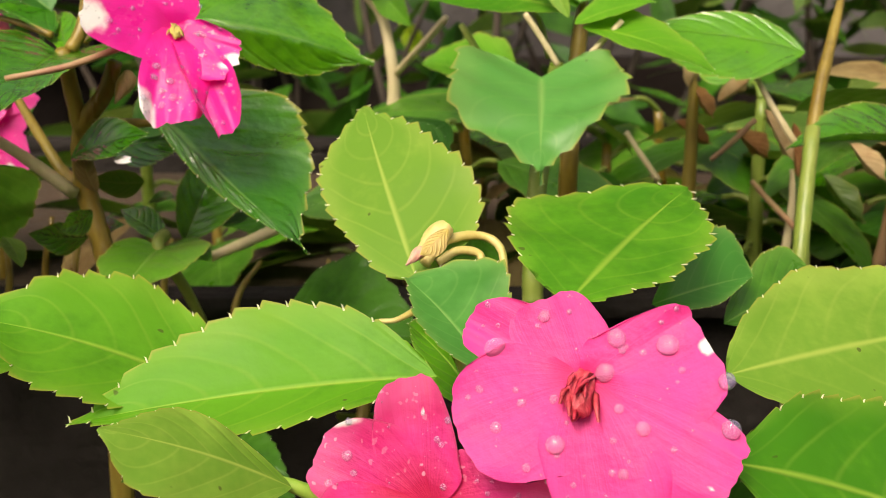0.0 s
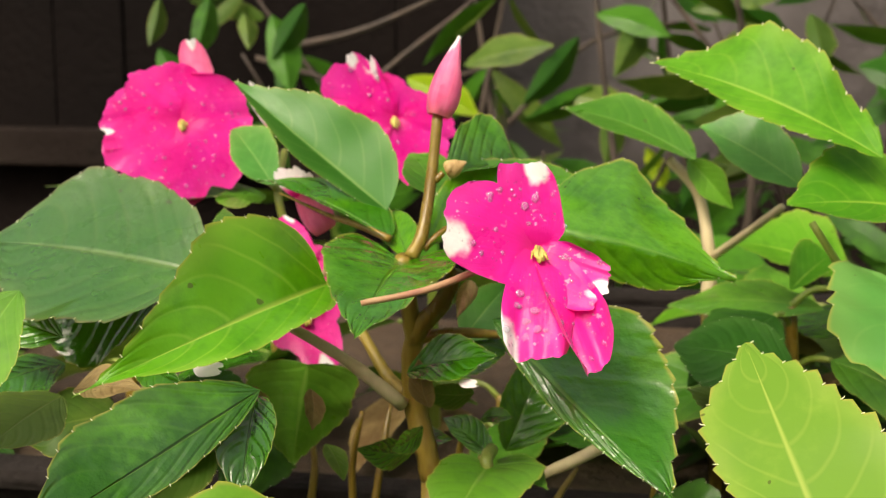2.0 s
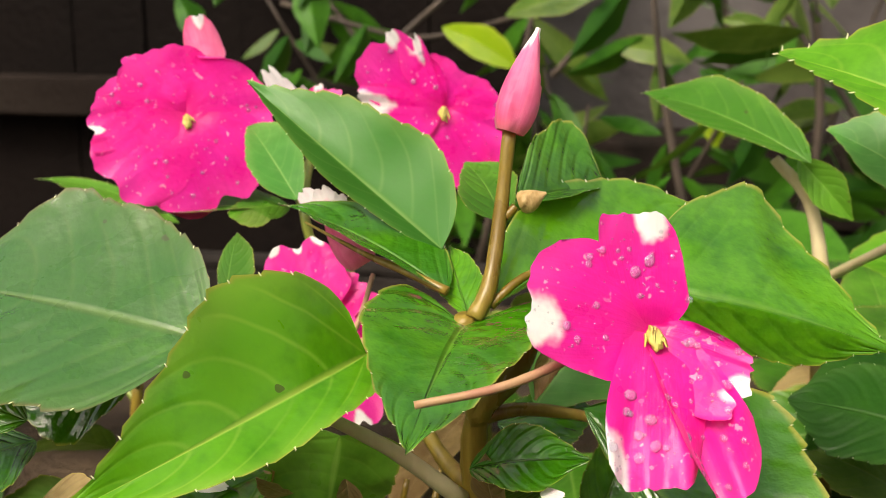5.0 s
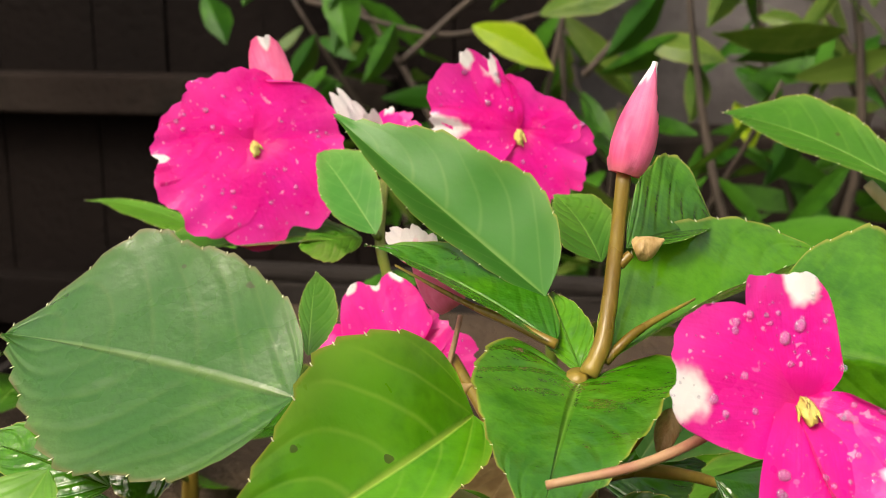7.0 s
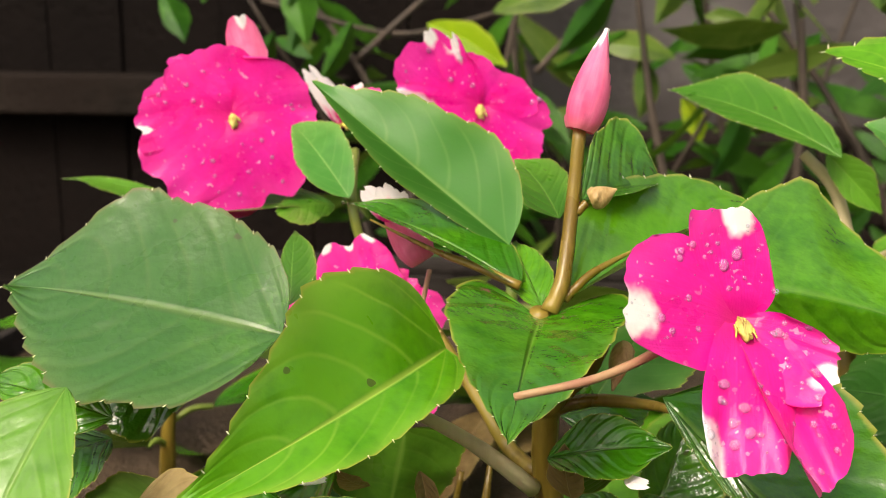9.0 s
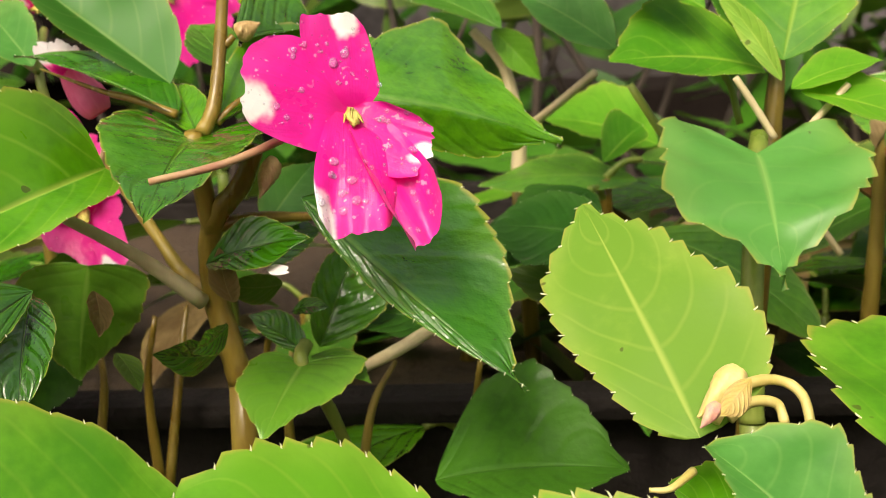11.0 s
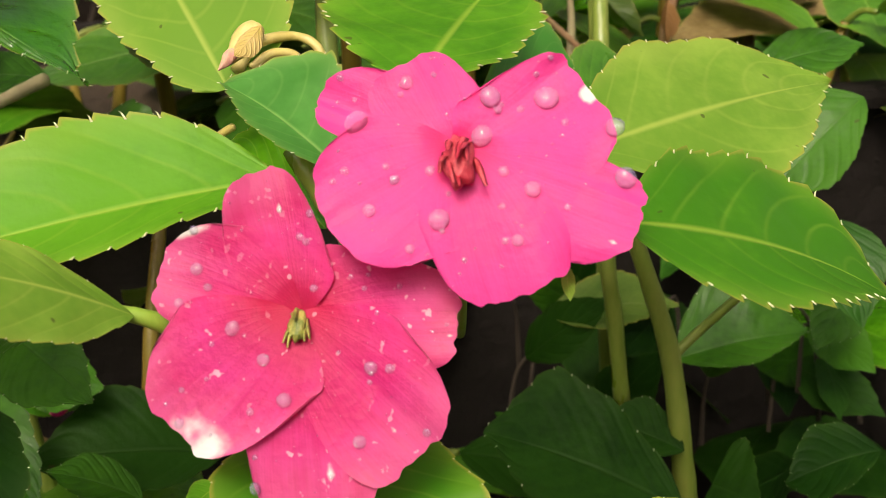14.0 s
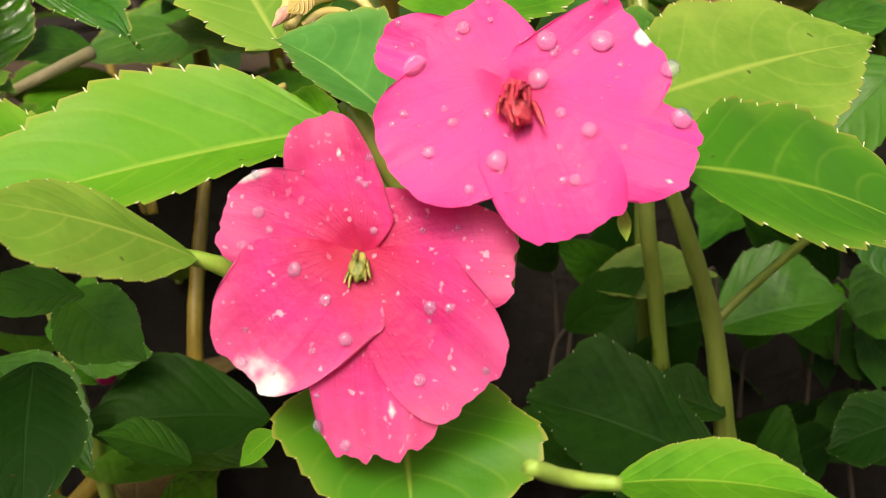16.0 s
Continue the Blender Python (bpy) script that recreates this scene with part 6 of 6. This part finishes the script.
leaf(low, (-0.1198, 0.3156, 0.3745), (-0.1129, 0.3074, 0.3680), (-0.1151, 0.3159, 0.3716), (-0.1180, 0.3072, 0.3718), GREEN_OLIVE, spines=False, teeth=6)
leaf(low, (-0.0787, 0.3108, 0.3852), (-0.0701, 0.3045, 0.3879), (-0.0754, 0.3117, 0.3875), (-0.0741, 0.3034, 0.3857), GREEN_WET, spines=False, teeth=6)
leaf(low, (-0.0993, 0.3205, 0.3740), (-0.0866, 0.3151, 0.3780), (-0.0946, 0.3220, 0.3778), (-0.0923, 0.3135, 0.3742), GREEN_WET, spines=False, teeth=6)
leaf(low, (-0.0957, 0.3110, 0.3754), (-0.1083, 0.3012, 0.3789), (-0.1023, 0.3093, 0.3719), (-0.1004, 0.3031, 0.3822), GREEN_WET, spines=False, teeth=6)
leaf(low, (-0.1214, 0.3081, 0.3913), (-0.1187, 0.2990, 0.3835), (-0.1184, 0.3078, 0.3868), (-0.1217, 0.2994, 0.3890), BROWN_DRY, spines=False, teeth=6)
leaf(low, (-0.0922, 0.3057, 0.3836), (-0.0986, 0.2959, 0.3804), (-0.0942, 0.3046, 0.3788), (-0.0959, 0.2972, 0.3856), GREEN_WET, spines=False, teeth=6)
leaf(low, (-0.1313, 0.3041, 0.3889), (-0.1357, 0.2962, 0.3953), (-0.1356, 0.3034, 0.3889), (-0.1309, 0.2970, 0.3949), BROWN_DRY, spines=False, teeth=6)
leaf(right, (0.0802, 0.3896, 0.4074), (0.0850, 0.3847, 0.4173), (0.0874, 0.3938, 0.4095), (0.0792, 0.3873, 0.4138), STRAW_DRY, teeth=6, spines=False, cup=0.5, curl=0.3, wave=0.12)
leaf(right, (0.0822, 0.3913, 0.4077), (0.0838, 0.3821, 0.3983), (0.0823, 0.3950, 0.4016), (0.0853, 0.3855, 0.4046), RUST_DRY, teeth=6, spines=False, cup=0.5, curl=0.3, wave=0.12)
leaf(right, (0.0904, 0.3912, 0.4023), (0.0993, 0.3841, 0.4074), (0.0978, 0.3945, 0.4013), (0.0931, 0.3876, 0.4073), STRAW_DRY, teeth=6, spines=False, cup=0.5, curl=0.3, wave=0.12)
leaf(right, (0.1047, 0.3864, 0.4006), (0.1072, 0.3754, 0.3851), (0.1055, 0.3891, 0.3916), (0.1082, 0.3798, 0.3946), STRAW_DRY, teeth=6, spines=False, cup=0.5, curl=0.3, wave=0.12)
leaf(right, (0.1147, 0.3871, 0.3960), (0.1105, 0.3778, 0.3813), (0.1129, 0.3908, 0.3885), (0.1149, 0.3810, 0.3893), RUST_DRY, teeth=6, spines=False, cup=0.5, curl=0.3, wave=0.12)
leaf(right, (0.1299, 0.3759, 0.3910), (0.1348, 0.3654, 0.3797), (0.1320, 0.3785, 0.3826), (0.1348, 0.3698, 0.3881), STRAW_DRY, teeth=6, spines=False, cup=0.5, curl=0.3, wave=0.12)
leaf(right, (0.1242, 0.3827, 0.3797), (0.1309, 0.3709, 0.3648), (0.1265, 0.3847, 0.3693), (0.1305, 0.3759, 0.3753), GREEN_OLIVE, teeth=6, spines=False, cup=0.5, curl=0.3, wave=0.12)
leaf(right, (0.0978, 0.3943, 0.3926), (0.1038, 0.3842, 0.3835), (0.0999, 0.3971, 0.3849), (0.1032, 0.3885, 0.3912), RUST_DRY, teeth=6, spines=False, cup=0.5, curl=0.3, wave=0.12)
leaf(right, (0.1443, 0.3734, 0.3779), (0.1370, 0.3654, 0.3653), (0.1413, 0.3777, 0.3716), (0.1434, 0.3677, 0.3716), RUST_DRY, teeth=6, spines=False, cup=0.5, curl=0.3, wave=0.12)
leaf(right, (0.0775, 0.3955, 0.3955), (0.0846, 0.3854, 0.3873), (0.0806, 0.3983, 0.3886), (0.0826, 0.3898, 0.3940), RUST_DRY, teeth=6, spines=False, cup=0.5, curl=0.3, wave=0.12)
stem(right, [(0.0823, 0.3927, 0.4132), (0.0821, 0.3898, 0.3976), (0.0816, 0.3877, 0.3773), (0.0799, 0.3850, 0.3495)], [0.0012, 0.0022, 0.0026], STEM_BROWN, name='stem')
stem(right, [(0.0927, 0.3513, 0.4137), (0.0974, 0.3491, 0.4054), (0.1036, 0.3461, 0.3955)], [0.0008, 0.001, 0.0011], STEM_PALE, name='petiole')
stem(right, [(0.0866, 0.3800, 0.3847), (0.0934, 0.3810, 0.3905), (0.1009, 0.3822, 0.3977)], [0.0007, 0.001, 0.0009], STEM_RED, name='petiole')
stem(right, [(0.0605, 0.3903, 0.3926), (0.0652, 0.3883, 0.3855), (0.0713, 0.3868, 0.3769)], [0.0009, 0.001, 0.001], STEM_PALE, name='petiole')
stem(right, [(0.1137, 0.3814, 0.3815), (0.1141, 0.3803, 0.3698), (0.1122, 0.3782, 0.3520)], [0.0008, 0.0013, 0.0015], STEM_PALE, name='stem')
stem(right, [(0.1482, 0.3725, 0.3822), (0.1441, 0.3726, 0.3708), (0.1407, 0.3714, 0.3510)], [0.001, 0.0018, 0.0022], STEM_RED, name='stem')
stem(right, [(0.0996, 0.3775, 0.3785), (0.1065, 0.3761, 0.3711), (0.1147, 0.3731, 0.3629)], [0.0008, 0.001, 0.001], STEM_RED, name='petiole')
leaf(right, (0.1548, 0.2788, 0.3614), (0.1280, 0.2768, 0.3384), (0.1437, 0.2695, 0.3427), (0.1377, 0.2871, 0.3588), GREEN_DEEP, spines=False)
leaf(right, (0.1328, 0.2963, 0.3667), (0.1624, 0.2916, 0.3721), (0.1497, 0.3006, 0.3744), (0.1454, 0.2871, 0.3639), GREEN_DEEP, spines=False)
leaf(right, (0.1511, 0.2794, 0.3291), (0.1476, 0.2614, 0.3060), (0.1583, 0.2694, 0.3203), (0.1392, 0.2720, 0.3158), GREEN_DEEP, spines=False)
leaf(front, (0.0356, 0.1691, 0.3679), (0.0343, 0.1639, 0.3643), (0.0341, 0.1668, 0.3665), (0.0361, 0.1664, 0.3665), GREEN_PALE, teeth=5, spines=False, name='sepal')
stem(front, [(0.0236, 0.1784, 0.3750), (0.0278, 0.1979, 0.3588), (0.0328, 0.2218, 0.3369)], [0.0008, 0.001, 0.0012], STEM_LIME, name='flower_stalk')
stem(front, [(0.0085, 0.1293, 0.3512), (0.0145, 0.1320, 0.3471), (0.0202, 0.1304, 0.3462)], [0.001, 0.0011, 0.0009], STEM_LIME, name='petiole')


# ---- plants farther back ----
def sprig(x, y, z0, height, seed, count, size, greens, name="impatiens_plant", label="green leafy shoot behind the flowering plants", droop=0.25, slim=0.5):
    """A leafy shoot: one bending stem, leaves in a spiral, largest in the middle, a tuft on top."""
    rng = np.random.RandomState(seed)
    ob = thing(name, (x, y, z0), label, "plant", "shoots behind")
    lean = rng.uniform(-0.18, 0.18, 2) * height
    pts = [vec((x, y, z0)), vec((x + lean[0] * 0.3, y + lean[1] * 0.3, z0 + height * 0.5)), vec((x + lean[0], y + lean[1], z0 + height))]
    stem(ob, pts, [0.0034, 0.0028, 0.0018], STEM_BROWN if seed % 3 else STEM_GREEN)
    line = spline(pts, 12)
    turn = rng.uniform(0, 6.28)
    for i in range(count):
        f = 0.30 + 0.70 * (i + 1) / count
        at_ = line[min(len(line) - 1, int(f * (len(line) - 1)))]
        turn += 2.4 + rng.uniform(-0.3, 0.3)
        ln = size * (0.6 + 0.6 * math.sin(math.pi * min(1.0, 0.25 + 0.75 * (1 - f) + 0.15))) * rng.uniform(0.8, 1.2)
        rise = (0.75 - 1.2 * (1 - f)) + rng.uniform(-droop, droop)
        d = unit(vec((math.cos(turn), math.sin(turn), rise * 0.6)))
        b = at_ + d * ln * 0.22
        tip = b + d * ln + vec((0, 0, -ln * rng.uniform(0.05, 0.85)))
        sd = unit(np.cross(d, (0, 0, 1))) + vec((0, 0, rng.uniform(-0.6, 0.6)))
        mid = b + (tip - b) * 0.42
        w = ln * slim * rng.uniform(0.42, 0.55)
        # leaves low on the stem take the darkest green as painted shade
        leaf(ob, b, tip, mid - sd * w, mid + sd * w, GREEN_SHADED if f < 0.5 else greens[rng.randint(len(greens))], sag=rng.uniform(0.02, 0.12), teeth=8, spines=False, seed=i)
        stem(ob, [at_, (at_ + b) / 2 + vec((0, 0, 0.002)), b], [0.0012, 0.0010], STEM_GREEN, name="petiole")
    return ob


MIXED = (GREEN_MID, GREEN_MID, GREEN_LIGHT, GREEN_DARK, GREEN_DARK, GREEN_OLIVE, BROWN_DRY)
# darker mix for front and low shoots: their shade is partly painted in
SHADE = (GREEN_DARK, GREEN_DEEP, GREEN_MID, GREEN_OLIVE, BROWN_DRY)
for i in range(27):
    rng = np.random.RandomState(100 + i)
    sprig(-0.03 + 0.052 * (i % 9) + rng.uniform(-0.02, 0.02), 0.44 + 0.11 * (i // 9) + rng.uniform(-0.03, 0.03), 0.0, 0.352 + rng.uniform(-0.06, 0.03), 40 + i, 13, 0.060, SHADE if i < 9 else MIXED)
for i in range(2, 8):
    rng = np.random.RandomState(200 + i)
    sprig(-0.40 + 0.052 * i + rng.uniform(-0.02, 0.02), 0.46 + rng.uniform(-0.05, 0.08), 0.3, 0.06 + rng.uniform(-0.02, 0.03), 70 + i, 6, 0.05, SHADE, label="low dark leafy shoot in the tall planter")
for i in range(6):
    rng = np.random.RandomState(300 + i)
    sprig(-0.30 + 0.055 * i + rng.uniform(-0.02, 0.02), 0.30 + rng.uniform(-0.04, 0.05), 0.11, 0.13 + rng.uniform(-0.03, 0.04), 90 + i, 7, 0.055, SHADE, label="low leafy shoot in the planter, with shade put into its leaf colours")


for i in range(14):
    rng = np.random.RandomState(400 + i)
    sprig(0.02 + 0.065 * i + rng.uniform(-0.02, 0.02), 0.80 + rng.uniform(-0.05, 0.10), 0.0, 0.315 + rng.uniform(-0.08, 0.03), 140 + i, 14, 0.085, SHADE + (GREEN_MID, BROWN_DRY), label="dense leafy shoot at the back of the bed")


# the near-black leaf colour of these shoots stands for shade
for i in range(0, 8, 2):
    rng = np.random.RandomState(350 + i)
    sprig(0.04 + 0.04 * i + rng.uniform(-0.02, 0.02), 0.33 + rng.uniform(-0.03, 0.02), 0.11, 0.11 + rng.uniform(-0.03, 0.05), 190 + i, 7, 0.055, (GREEN_SHADED, GREEN_SHADED), label="dark shoot low in the planter, shade put into its leaf colour")
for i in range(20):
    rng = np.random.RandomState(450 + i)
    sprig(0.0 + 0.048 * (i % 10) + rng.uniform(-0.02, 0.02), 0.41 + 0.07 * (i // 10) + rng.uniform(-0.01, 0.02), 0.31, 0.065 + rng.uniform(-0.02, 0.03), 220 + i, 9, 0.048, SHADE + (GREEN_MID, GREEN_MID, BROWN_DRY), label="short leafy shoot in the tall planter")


# ---- the shrub before the wall ----
def shrub(x, y, height, seed, count, size, greens, slim=0.32, label="dark shrub with long narrow leaves before the wall"):
    rng = np.random.RandomState(seed)
    ob = thing("shrub", (x, y, 0), label, "shrub", "shrubs")
    for b in range(6):
        end = vec((x + rng.uniform(-0.35, 0.35), y + rng.uniform(-0.12, 0.12), height * rng.uniform(0.6, 1.1)))
        mid = (vec((x, y, 0)) + end) / 2 + rng.uniform(-0.08, 0.08, 3)
        pts = [vec((x, y, 0)), mid, end]
        stem(ob, pts, [0.007, 0.004, 0.0015], TWIG, name="branch")
        line = spline(pts, 14)
        for i in range(count // 6):
            at_ = line[rng.randint(6, len(line))]
            w = rng.uniform(0, 6.28)
            d = unit(vec((math.cos(w), math.sin(w) * 0.6, rng.uniform(-1.1, 0.3))))
            ln = size * rng.uniform(0.6, 1.3)
            b0 = at_ + d * ln * 0.1
            tip = b0 + d * ln
            sd = unit(np.cross(d, rng.uniform(-1, 1, 3)))
            m0 = (b0 + tip) / 2
            leaf(ob, b0, tip, m0 - sd * ln * slim / 2, m0 + sd * ln * slim / 2, greens[rng.randint(len(greens))], teeth=5, tooth=0.0, spines=False, seed=i)
    return ob


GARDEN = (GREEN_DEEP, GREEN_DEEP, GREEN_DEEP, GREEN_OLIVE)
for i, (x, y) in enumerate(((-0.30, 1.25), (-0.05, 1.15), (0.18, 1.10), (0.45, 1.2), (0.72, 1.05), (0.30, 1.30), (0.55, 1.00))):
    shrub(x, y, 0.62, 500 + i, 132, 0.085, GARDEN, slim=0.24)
